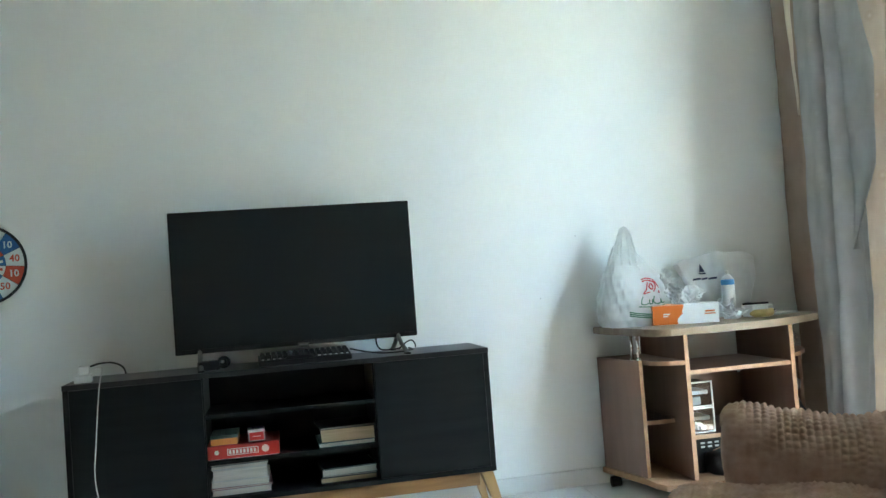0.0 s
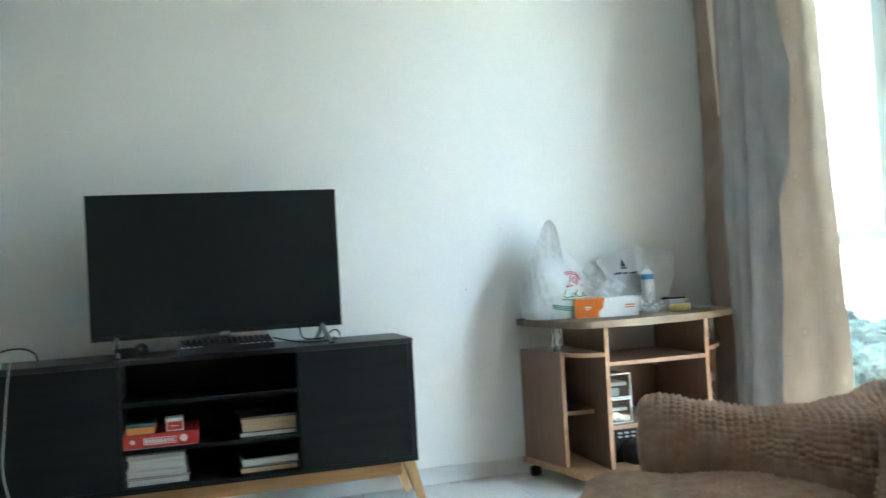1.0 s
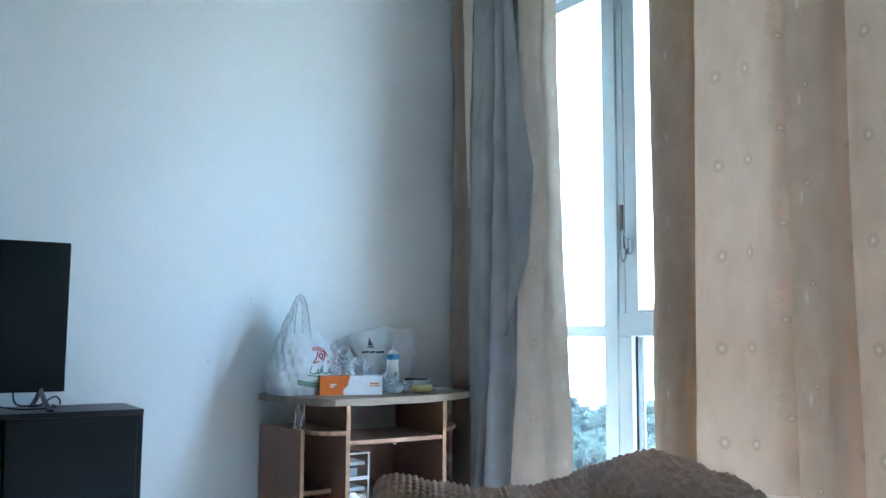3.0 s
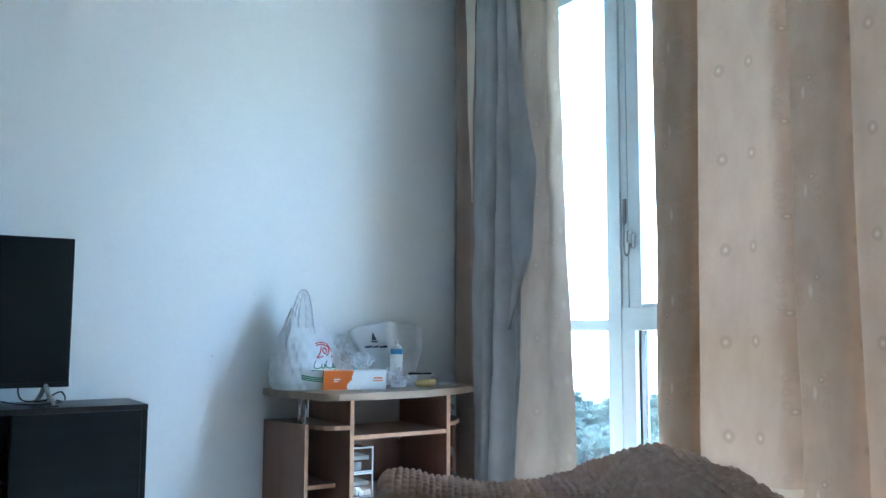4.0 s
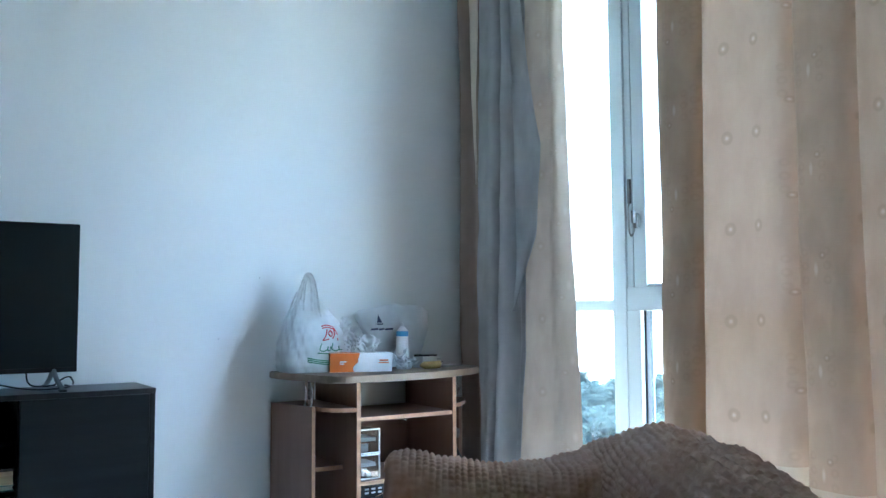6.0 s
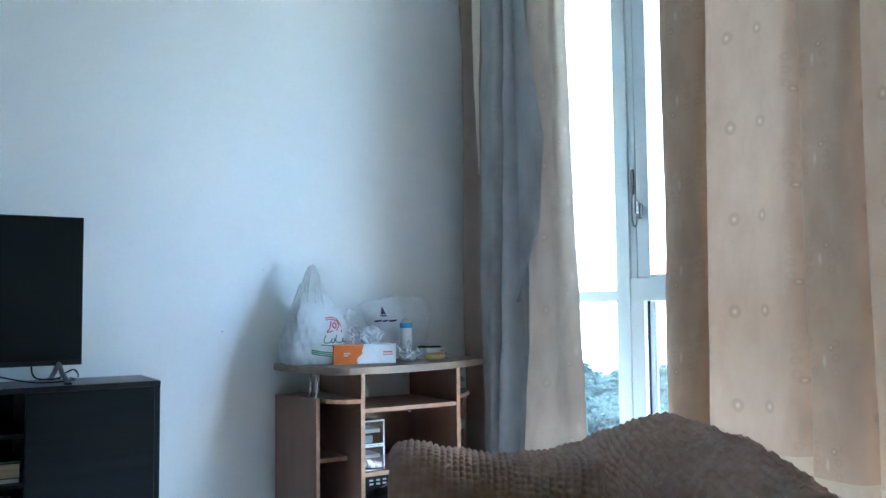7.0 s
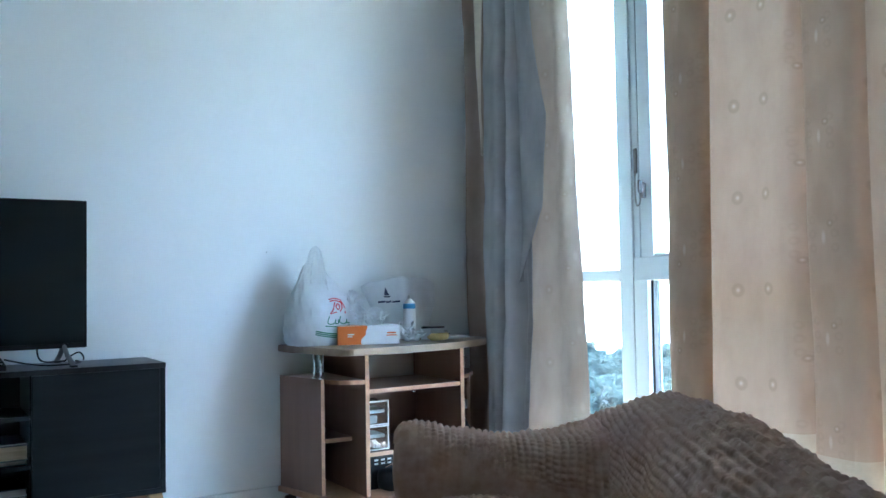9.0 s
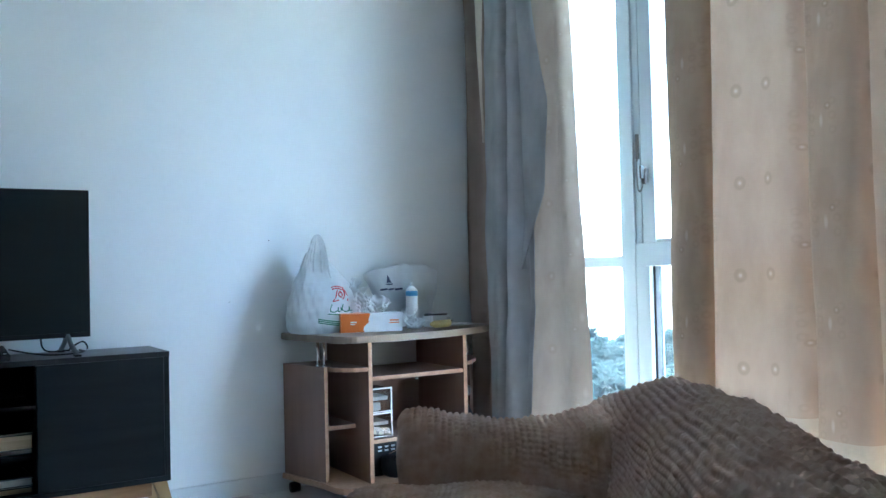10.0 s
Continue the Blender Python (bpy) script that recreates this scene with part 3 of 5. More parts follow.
# the doubled side hem and the pleats folded under behind the cloth
zz = np.repeat(np.linspace(2.60, 0.42, 40)[:, None], 8, 1)
for under, y0, y1, x, lining in (("side_hem", 1.905, 2.085, 2.325, HEM_DOUBLE), ("pleat", 1.425, 1.553, 2.35, LINING), ("pleat", 1.215, 1.345, 2.35, LINING), ("pleat", 0.87, 1.04, 2.33, LINING)):
    yy = np.repeat(np.linspace(y0, y1, 8)[None], 40, 0) + 0.02 * (2.6 - zz) / 2.6
    grid_object(under, np.stack([x + 0.004 * np.sin(yy * 40) + 0 * zz, yy, zz], -1), lining, right_curtain, np.stack([yy, zz], -1))
rod = thing("curtain_rod", pose(0, 0, 2.635), "slim metal curtain rod above the window", "curtain rod")
part("rod", tube([(2.27, 0.15, 0), (2.27, 3.41, 0)], 0.012, 12), GREY_METAL, rod, smooth=True)
for y in (0.3, 1.8, 3.3):
    part("bracket", box(2.262, 2.42, y - 0.01, y + 0.01, -0.012, 0.012, 0.002), GREY_METAL, rod)


# ---- sofa ----
sofa = thing("sofa", pose(0, 0, 0, 0, 0, -33.0), "brown sofa in a puckered seersucker stretch cover", "sofa")


def bubbles(a, b, pitch_a, pitch_b, seed):
    """Rows of small soft puckers, uneven in size."""
    a2 = a + 0.002 * smooth_noise(a * 38, b * 38, seed)
    b2 = b + 0.003 * smooth_noise(a * 16, b * 14, seed + 1)
    row = np.floor(b2 / pitch_b)
    shift = 0.55 * np.modf(np.sin(row * 12.9898 + seed) * 4371.7)[0]
    ha = np.abs(np.sin(np.pi * (a2 / pitch_a + shift)))
    hb = np.abs(np.sin(np.pi * b2 / pitch_b))
    h = hb ** 0.65 * (0.15 + 0.85 * ha ** 0.55)
    return h * np.clip(0.85 + 0.28 * smooth_noise(a * 85, b * 85, seed + 2), 0.2, 1.25)


def sweep(name, axis, start, end, outline, amp, pitch_a, pitch_b, seed, cap=0.06, step=0.0048, parent=None, amp_of=None):
    """axis 'u' runs away from the camera's seat (local y), 'v' across (local x). outline(a) gives points (cross, z) round the section at a."""
    n = int((end - start) / step) + 1
    aa = np.linspace(start, end, n)
    sec0 = resample(outline((start + end) / 2), step)
    m = len(sec0)
    xyz = np.zeros((n, m, 3))
    A, B = np.zeros((n, m)), np.zeros((n, m))
    for i, a in enumerate(aa):
        sec = resample(outline(a), None, m)
        d = min(a - start, end - a)
        if d < cap:
            inset = cap - math.sqrt(max(cap * cap - (cap - d) ** 2, 0))
            mid = sec.mean(0)
            ext = sec - mid
            half = np.abs(ext).max(0)
            sec = mid + ext * np.clip((half - inset) / half, 0.02, 1)
        arc = np.concatenate([[0], np.cumsum(np.hypot(*np.diff(sec, axis=0).T))])
        A[i], B[i] = a, arc
        if axis == "u":
            xyz[i] = np.stack([sec[:, 0], np.full(m, a), sec[:, 1]], -1)
        else:
            xyz[i] = np.stack([np.full(m, a), sec[:, 0], sec[:, 1]], -1)
    # outward push along the surface's normal
    du = np.gradient(xyz, axis=0)
    dv = np.roll(xyz, -1, 1) - np.roll(xyz, 1, 1)
    nrm = np.cross(du, dv)
    nrm /= np.maximum(np.linalg.norm(nrm, axis=-1, keepdims=True), 1e-9)
    mid = xyz.mean(1, keepdims=True)
    if ((xyz - mid) * nrm).sum(-1).mean() < 0:
        nrm = -nrm
    k = np.full((n, m), 1.0) if amp_of is None else amp_of(xyz)
    strings = bubbles(A, B, pitch_a, pitch_b, seed) if axis == "u" else bubbles(B, A, pitch_b, pitch_a, seed)
    h = strings * amp * k + 0.004 * smooth_noise(A * 14, B * 14, seed + 5)
    xyz = xyz + nrm * h[..., None]
    return grid_object(name, xyz, SOFA, parent, close_u=True)


def resample(pts, step, count=None):
    p = np.array(pts, float)
    p = np.vstack([p, p[:1]])
    arc = np.concatenate([[0], np.cumsum(np.hypot(*np.diff(p, axis=0).T))])
    m = count or int(arc[-1] / step)
    s = np.linspace(0, arc[-1], m, endpoint=False)
    return np.stack([np.interp(s, arc, p[:, 0]), np.interp(s, arc, p[:, 1])], -1)


def rounded(x0, x1, z0, z1, r, rb=0.03):
    """An upright outline with a round top."""
    out = [(x0, z0 + rb), (x0, z1 - r)]
    out += [(x0 + r - r * math.cos(a), z1 - r + r * math.sin(a)) for a in np.linspace(0.1, math.pi / 2, 8)]
    out += [(x1 - r + r * math.sin(a), z1 - r + r * math.cos(a)) for a in np.linspace(0.0, math.pi / 2, 8)]
    out += [(x1, z0 + rb), (x1 - rb, z0), (x0 + rb, z0)]
    return out


def back_outline(u):
    tops = [(0.2, 0.668), (0.5, 0.671), (0.65, 0.674), (0.8, 0.677), (0.95, 0.682), (1.1, 0.687), (1.3, 0.689), (1.5, 0.684), (1.75, 0.664), (1.9, 0.636), (2.0, 0.614), (2.2, 0.572), (2.45, 0.53)]
    z = float(np.interp(u, *zip(*tops)))
    lean, front = 0.055, float(np.interp(u, (1.0, 1.7, 1.9, 2.4), (0.255, 0.290, 0.303, 0.318)))
    pts = rounded(front, front + 0.175, 0.12, z, 0.085)
    return [(x + lean * max(0, (q - 0.4)) / 0.3, q) for x, q in pts]


def arm_outline(v):
    tops = [(-0.145, 0.560), (-0.125, 0.566), (-0.10, 0.568), (-0.06, 0.56), (-0.02, 0.546), (0.03, 0.539), (0.08, 0.533), (0.13, 0.531), (0.18, 0.535), (0.23, 0.539), (0.3, 0.558), (0.36, 0.568), (0.40, 0.57)]
    z = float(np.interp(v, *zip(*tops)))
    k = min(max((v - 0.08) / 0.26, 0.0), 1.0)
    return rounded(1.985 - 0.17 * k * k * (3 - 2 * k), 2.15, 0.10, z, 0.078)


def arm_amp(p):
    face = np.clip((p[..., 2] - np.interp(p[..., 0], (-0.14, -0.02, 0.12, 0.35), (0.540, 0.475, 0.435, 0.40))) / 0.05, 0, 1)
    inner = p[..., 1] < 2.03 - 0.17 * np.clip((p[..., 0] - 0.08) / 0.26, 0, 1)
    return np.where(inner, 0.06 + 0.94 * face, 1.0)


sweep("backrest", "u", 0.20, 2.45, back_outline, 0.0078, 0.0155, 0.0150, 11, 0.09, 0.0029, parent=sofa)
sweep("armrest", "v", -0.145, 0.40, arm_outline, 0.0082, 0.0155, 0.0145, 23, 0.022, 0.0023, parent=sofa, amp_of=arm_amp)
sweep("armrest", "v", -0.145, 0.30, lambda v: [(x - 1.79, z - 0.02) for x, z in arm_outline(v)], 0.0085, 0.0175, 0.0185, 29, 0.035, 0.008, parent=sofa)
sweep("seat", "u", 0.38, 2.0, lambda u: rounded(-0.27, 0.30, 0.12, 0.405, 0.05), 0.007, 0.016, 0.014, 31, 0.03, 0.0042, parent=sofa)
for x, y in ((-0.2, 0.3), (-0.08, 2.08), (0.42, 0.32), (0.42, 2.3)):
    part("leg", lathe([(0.018, 0.0), (0.024, 0.12), (0.024, 0.16)], 12, (x, y)), BLACK_EDGE, sofa)


# ---- television cabinet ----
CX0, CX1, CY0, CY1, CZ0, CZ1 = -0.705, 0.785, 3.09, 3.395, 0.18, 0.637
cab = thing("tv_cabinet", pose(0, 0, 0), "long black wooden cabinet on splayed oak legs", "cabinet")
part("top", box(CX0, CX1, CY0, CY1, CZ1 - 0.018, CZ1, 0.0015), BLACK_TOP, cab)
part("bottom", box(CX0, CX1, CY0 + 0.004, CY1, CZ0, CZ0 + 0.018, 0.0015), BLACK_WOOD, cab)
for x in (CX0 + 0.001, CX1 - 0.019):
    part("side_panel", box(x, x + 0.018, CY0 + 0.003, CY1, CZ0 + 0.018, CZ1 - 0.018, 0.001), BLACK_EDGE, cab)
for x in (-0.262, 0.350):
    part("divider", box(x, x + 0.016, CY0 + 0.02, CY1 - 0.006, CZ0 + 0.018, CZ1 - 0.018), BLACK_WOOD, cab)
part("back_panel", box(CX0 + 0.019, CX1 - 0.019, CY1 - 0.005, CY1, CZ0 + 0.018, CZ1 - 0.018), BLACK_EDGE, cab)
for z in (0.473, 0.312):
    part("shelf", box(-0.246, 0.350, CY0 + 0.02, CY1 - 0.006, z, z + 0.014, 0.001), BLACK_WOOD, cab)
for x0, x1 in ((CX0 + 0.021, -0.2505), (0.3545, CX1 - 0.021)):
    part("door", box(x0, x1, CY0 + 0.001, CY0 + 0.018, CZ0 + 0.020, CZ1 - 0.020, 0.0015), BLACK_WOOD, cab)
apron = part("apron", box(-0.655, 0.725, 3.118, 3.14, 0.128, 0.1795, 0.002), OAK, cab, "oak rail with open grain")
part("apron", box(-0.655, 0.725, 3.335, 3.357, 0.128, 0.1795, 0.002), OAK, cab)


def splayed_leg(x, y, dx, dy):
    bm = bmesh.new()
    rows = []
    for z, w in ((0.1795, 0.024), (0.10, 0.019), (0.0, 0.012)):
        k = (0.1795 - z) / 0.18
        cx, cy = x + dx * k, y + dy * k
        rows.append([bm.verts.new((cx + sx * w, cy + sy * w * 0.8, z)) for sx, sy in ((-1, -1), (1, -1), (1, 1), (-1, 1))])
    for a, b in zip(rows, rows[1:]):
        for k in range(4):
            bm.faces.new((a[k], a[(k + 1) % 4], b[(k + 1) % 4], b[k]))
    bm.faces.new(rows[0])
    bm.faces.new(rows[-1][::-1])
    bmesh.ops.bevel(bm, geom=[e for e in bm.edges if abs(e.verts[0].co.z - e.verts[1].co.z) > 0.02], offset=0.004, segments=2, affect="EDGES")
    return part("leg", bm, OAK_UP, cab)


for x, dx in ((-0.68, -0.05), (0.751, 0.05)):
    for y, dy in ((3.129, -0.03), (3.346, 0.02)):
        splayed_leg(x, y, dx, dy)

# ---- television ----
TX0, TX1, TY, TZ0, TZ1 = -0.348, 0.551, 3.255, 0.6945, 1.218
tv = thing("television", pose(0, 0, 0), "black flat television switched off on the cabinet", "television")
part("housing", box(TX0, TX1, TY, TY + 0.028, TZ0, TZ1, 0.004, 3), PLASTIC_K, tv)
part("back_cover", box(TX0 + 0.12, TX1 - 0.12, TY + 0.028, TY + 0.07, TZ0 + 0.03, TZ0 + 0.34, 0.015, 3), PLASTIC_K, tv)
part("screen", box(TX0 + 0.008, TX1 - 0.008, TY - 0.002, TY + 0.002, TZ0 + 0.018, TZ1 - 0.008), SCREEN, tv, "glossy black dark screen")
part("bezel", box(TX0 + 0.001, TX1 - 0.001, TY - 0.004, TY + 0.002, TZ0 + 0.001, TZ0 + 0.017, 0.001), PLASTIC_K, tv)
badge = part("badge", box(0.095, 0.135, TY - 0.007, TY + 0.004, TZ0 - 0.008, TZ0 + 0.009, 0.0015), GREY_METAL, tv, "small grey maker's badge")
part("mark", box(0.100, 0.130, TY - 0.0085, TY - 0.0065, TZ0 + 0.001, TZ0 + 0.005), KEY_LEGEND, badge)
for x in (-0.262, 0.475):
    foot = part("foot", tube([(x, TY + 0.01, TZ0 + 0.012), (x + 0.004, TY - 0.05, 0.672), (x + 0.012, TY - 0.125, CZ1 + 0.006)], 0.0085, 8), GREY_METAL, tv, "splayed grey metal foot", True)
    part("strut", tube([(x, TY + 0.014, TZ0 + 0.012), (x - 0.003, TY + 0.055, 0.672), (x - 0.008, TY + 0.112, CZ1 + 0.006)], 0.0085, 8), GREY_METAL, foot, "", True)
    for y, dx in ((TY - 0.126, 0.012), (TY + 0.112, -0.008)):
        part("pad", box(x + dx - 0.011, x + dx + 0.011, y - 0.018, y + 0.018, CZ1, CZ1 + 0.007, 0.002), PLASTIC_K, foot)
cable = thing("tv_cable", pose(0, 0, 0), "thin black cables hanging behind the television", "cable")
part("cord", tube(curve_points([(0.40, 3.30, 0.75), (0.40, 3.345, 0.70), (0.405, 3.35, 0.66), (0.43, 3.36, 0.642), (0.50, 3.37, 0.642)], 6), 0.003, 6), PLASTIC_K, cable, "", True)
part("cord", tube(curve_points([(0.485, 3.33, 0.642), (0.515, 3.33, 0.665), (0.54, 3.34, 0.672), (0.555, 3.35, 0.655), (0.56, 3.38, 0.642)], 6), 0.003, 6), PLASTIC_K, cable, "", True)

# ---- keyboard ----
KX0, KX1 = -0.052, 0.282
kb = thing("keyboard", pose(KX0, 3.112, CZ1 + 0.001, 7, 0, 1.2), "black mechanical keyboard lying below the television", "keyboard")
KW = KX1 - KX0
part("case", box(0, KW, 0, 0.128, 0.0, 0.018, 0.003), PLASTIC_K, kb)
for x in (0.03, KW - 0.05):
    part("riser", box(x, x + 0.02, 0.108, 0.122, -0.0145, 0.002, 0.001), PLASTIC_K, kb)
part("rubber_pad", box(0.02, KW - 0.02, 0.004, 0.014, -0.0015, 0.001), PLASTIC_K, kb)


def key_mesh(w, d, h):
    bm = bmesh.new()
    lo = [bm.verts.new((sx * w / 2, sy * d / 2, 0)) for sx, sy in ((-1, -1), (1, -1), (1, 1), (-1, 1))]
    hi = [bm.verts.new((sx * w * 0.37, sy * d * 0.36 + 0.001, h)) for sx, sy in ((-1, -1), (1, -1), (1, 1), (-1, 1))]
    bm.faces.new(hi)
    for k in range(4):
        bm.faces.new((lo[k], lo[(k + 1) % 4], hi[(k + 1) % 4], hi[k]))
    return mesh_from("key", bm, PLASTIC_K)


pitch = (KW - 0.012) / 16
key_one, key_long, key_bar = key_mesh(pitch * 0.94, 0.0178, 0.011), key_mesh(pitch * 1.9, 0.0178, 0.011), key_mesh(pitch * 5.6, 0.0178, 0.011)
legend = mesh_from("legend", box(-0.005, 0.005, -0.0006, 0.0006, -0.0016, 0.0016), KEY_LEGEND)
for r in range(6):
    x = 0.006
    while x < KW - 0.006 - pitch * 0.5:
        width, me = 1, key_one
        if r == 0 and abs(x - 0.006 - 4 * pitch) < 0.001:
            width, me = 6, key_bar
        elif r in (1, 2) and x < 0.007:
            width, me = 2, key_long
        k = new("key", me)
        k.parent = kb
        k.matrix_local = pose(x + width * pitch / 2, 0.015 + r * 0.0196, 0.018)
        if r == 0 and (x < 4 * pitch or x > 9.5 * pitch) or r == 3 and 6 < x / pitch < 6.9:
            g = new("legend", legend)
            g.parent = k
            g.matrix_local = pose(0, -0.0078, 0.0055, -30)
        x += width * pitch
lead = thing("keyboard_cable", pose(0, 0, 0), "black keyboard lead running across the cabinet top", "cable")
part("cord", tube(curve_points([(0.285, 3.225, 0.668), (0.33, 3.23, 0.655), (0.40, 3.225, 0.6415), (0.47, 3.205, 0.6415), (0.53, 3.27, 0.6415), (0.53, 3.36, 0.6415)], 8), 0.0032, 6), PLASTIC_K, lead, "", True)

# ---- small black adapter with its wound lead ----
ad = thing("mains_adapter", pose(-0.215, 3.19, CZ1, 0, 0, 12), "black mains adapter with its lead wound up", "adapter")
part("body", box(-0.05, 0.022, -0.028, 0.028, 0.0, 0.034, 0.006, 3), PLASTIC_K, ad)
for k in range(5):
    pts = [(0.038 + (0.021 - 0.003 * k) * math.cos(a), (k - 2) * 0.006 + 0.004 * math.sin(2 * a), 0.026 + (0.019 - 0.0025 * k) * math.sin(a)) for a in np.linspace(0, 2 * math.pi, 20)]
    part("lead_loop", tube(pts, 0.0035, 6, closed_ends=False), PLASTIC_K, ad, "", True)

# ---- white charger on the cabinet's end ----
ch = thing("charger", pose(-0.645, 3.155, CZ1, 0, 0, 4), "white phone charger plugged into a white adapter", "charger")
part("adapter", box(-0.030, 0.027, -0.024, 0.024, 0.0, 0.026, 0.004, 3), WHITE_PLASTIC, ch)
part("plug", box(-0.016, 0.022, -0.018, 0.018, 0.0262, 0.058, 0.005, 3), WHITE_PLASTIC, ch)
part("sleeve", tube([(0.022, 0.0, 0.046), (0.036, 0.0, 0.047)], 0.0042, 8), WHITE_PLASTIC, ch)
wc = thing("charging_cable", pose(0, 0, 0), "thin white charging cable hanging down the cabinet front", "cable")
part("cord", tube(curve_points([(-0.610, 3.157, 0.684), (-0.588, 3.15, 0.686), (-0.578, 3.12, 0.676), (-0.582, 3.085, 0.63), (-0.592, 3.078, 0.54), (-0.604, 3.079, 0.42), (-0.612, 3.079, 0.33), (-0.603, 3.075, 0.25), (-0.572, 3.06, 0.15), (-0.56, 3.04, 0.05), (-0.53, 3.0, 0.003), (-0.45, 2.95, 0.003)], 8), 0.0019, 6), WHITE_CABLE, wc, "", True)
bc = thing("mains_lead", pose(0, 0, 0), "short black lead curving behind the cabinet", "cable")
part("cord", tube(curve_points([(-0.624, 3.162, 0.690), (-0.595, 3.19, 0.696), (-0.565, 3.27, 0.689), (-0.545, 3.36, 0.66), (-0.545, 3.405, 0.60), (-0.55, 3.407, 0.45), (-0.55, 3.407, 0.10)], 8), 0.0035, 6), PLASTIC_K, bc, "", True)


# ---- books and game box in the cabinet ----
def book(w, d, h, m, cover, pages, label, name="book", sag=0.0, category="book"):
    """A closed book lying flat: two boards, a spine and the page block between them."""
    ob = thing(name, m, label, category, "books in the cabinet")
    t = 0.0018
    part("cover", box(-w / 2, w / 2, 0, d, 0, t), cover, ob)
    part("cover", box(-w / 2, w / 2, 0, d, h - t, h), cover, ob)
    part("spine", box(-w / 2, w / 2, d, d + t, 0, h), cover, ob)
    part("page_block", box(-w / 2 + 0.003, w / 2 - 0.003, 0.003, d, t + 0.0002, h - t - 0.0002), pages, ob)
    return ob


z = CZ0 + 0.018
for w, h, dx, yaw, cov, pg, lab in ((0.205, 0.020, -0.138, 0, COVER_PALE, PAPER, "pale paperback lying at the bottom of a stack"),
                                    (0.215, 0.007, -0.136, 2, COVER_PLUM, PAPER, "plum coloured magazine lying in a stack"),
                                    (0.200, 0.022, -0.142, -1, COVER_PALE, PAPER, "white paperback lying in a stack of books"),
                                    (0.192, 0.040, -0.140, 1, COVER_PALE, PAPER, "thick paperback with grey page edges"),
                                    (0.195, 0.013, -0.143, -2, COVER_PALE, PAPER, "thin white booklet with curled pages"),
                                    (0.200, 0.006, -0.141, 3, COVER_DARK, PAPER, "dark thin magazine on top of a stack")):
    book(w, 0.21, h, pose(dx, 3.135, z, 0, 0, yaw), cov, pg, lab)
    z += h + 0.0004
z = CZ0 + 0.018
for w, h, dx, yaw, cov, pg, lab in ((0.205, 0.019, 0.243, 1, COVER_DARK, PAPER_TAN, "dark paperback with yellowed page edges"),
                                    (0.20, 0.006, 0.245, -2, COVER_DARK, PAPER, "thin dark notebook between two books"),
                                    (0.200, 0.022, 0.247, 2, COVER_PALE, PAPER, "white paperback lying in a low stack"),
                                    (0.190, 0.004, 0.25, 5, COVER_DARK, PAPER, "thin dark leaflet on a stack")):
    book(w, 0.20, h, pose(dx, 3.135, z, 0, 0, yaw), cov, pg, lab)
    z += h + 0.0004
z = 0.326
for w, h, dx, yaw, cov, pg, lab in ((0.205, 0.016, 0.245, 1, COVER_TEAL, PAPER, "teal paperback lying on the shelf"),
                                    (0.198, 0.048, 0.249, -2, COVER_DARK, PAPER_TAN, "thick paperback with tan page edges"),
                                    (0.200, 0.006, 0.25, 4, COVER_DARK, PAPER, "dark booklet lying on a thick book")):
    book(w, 0.20, h, pose(dx, 3.135, z, 0, 0, yaw), cov, pg, lab)
    z += h + 0.0004
game = thing("board_game_box", pose(-0.125, 3.118, 0.3265, 0, 0, -0.8), "red board game box lying upside down on a shelf", "game box")
part("lid", box(-0.127, 0.127, 0.0, 0.22, 0.002, 0.049, 0.0015), CARD_RED, game)
part("tray", box(-0.124, 0.124, 0.003, 0.217, 0.0, 0.046), CARD_WHITE, game)
plate = part("name_plate", box(-0.054, 0.054, -0.0012, 0.0, 0.013, 0.036), INK_WHITE, game, "white framed name plate")
part("name_field", box(-0.051, 0.051, -0.002, -0.001, 0.0155, 0.0335), CARD_RED, plate)
for i in range(8):
    part("mark", box(-0.048 + i * 0.0122, -0.048 + i * 0.0122 + 0.008, -0.003, -0.0018, 0.018, 0.031), INK_WHITE, plate)
for x, r in ((0.078, 0.013), (-0.09, 0.008)):
    part("emblem", lathe([(0.001, 0.0), (r, 0.0003), (r, 0.001), (0.001, 0.0012)], 16), INK_WHITE, game, "small pale round emblem").matrix_local = pose(x, -0.0002, 0.026, 90, 0, 0)
deck = thing("card_deck_box", pose(-0.075, 3.135, 0.3760, 0, 0, 3), "small white box with a red face on the game", "card box")
part("carton", box(-0.029, 0.029, 0, 0.07, 0, 0.043, 0.001), CARD_WHITE, deck)
part("face", box(-0.025, 0.025, -0.001, 0.0, 0.004, 0.032), CARD_RED, deck)
part("mark", box(-0.014, 0.014, -0.002, -0.0008, 0.017, 0.019), INK_WHITE, deck)
amber = thing("game_carton", pose(-0.188, 3.13, 0.3760, 0, 0, -1), "flat amber carton with a dark lid on the game", "carton")
part("carton", box(-0.046, 0.046, 0, 0.15, 0, 0.022, 0.001), CARD_AMBER, amber)
part("lid", box(-0.047, 0.047, -0.001, 0.151, 0.0222, 0.034, 0.001), COVER_TEAL, amber)

# ---- dartboard on the wall ----
dart = thing("dartboard", pose(-1.018, NORTH - 0.012, 1.078, 90, 0, 0), "round felt dartboard in red, white and blue on the wall", "dartboard")


def sector(r0, r1, a0, a1, z0, z1, n=6):
    bm = bmesh.new()
    aa = [radians(a0 + (a1 - a0) * i / n) for i in range(n + 1)]
    ins = [(r0 * math.cos(a), r0 * math.sin(a)) for a in aa]
    out = [(r1 * math.cos(a), r1 * math.sin(a)) for a in reversed(aa)]
    bm.free()
    return prism(ins + out, z0, z1)


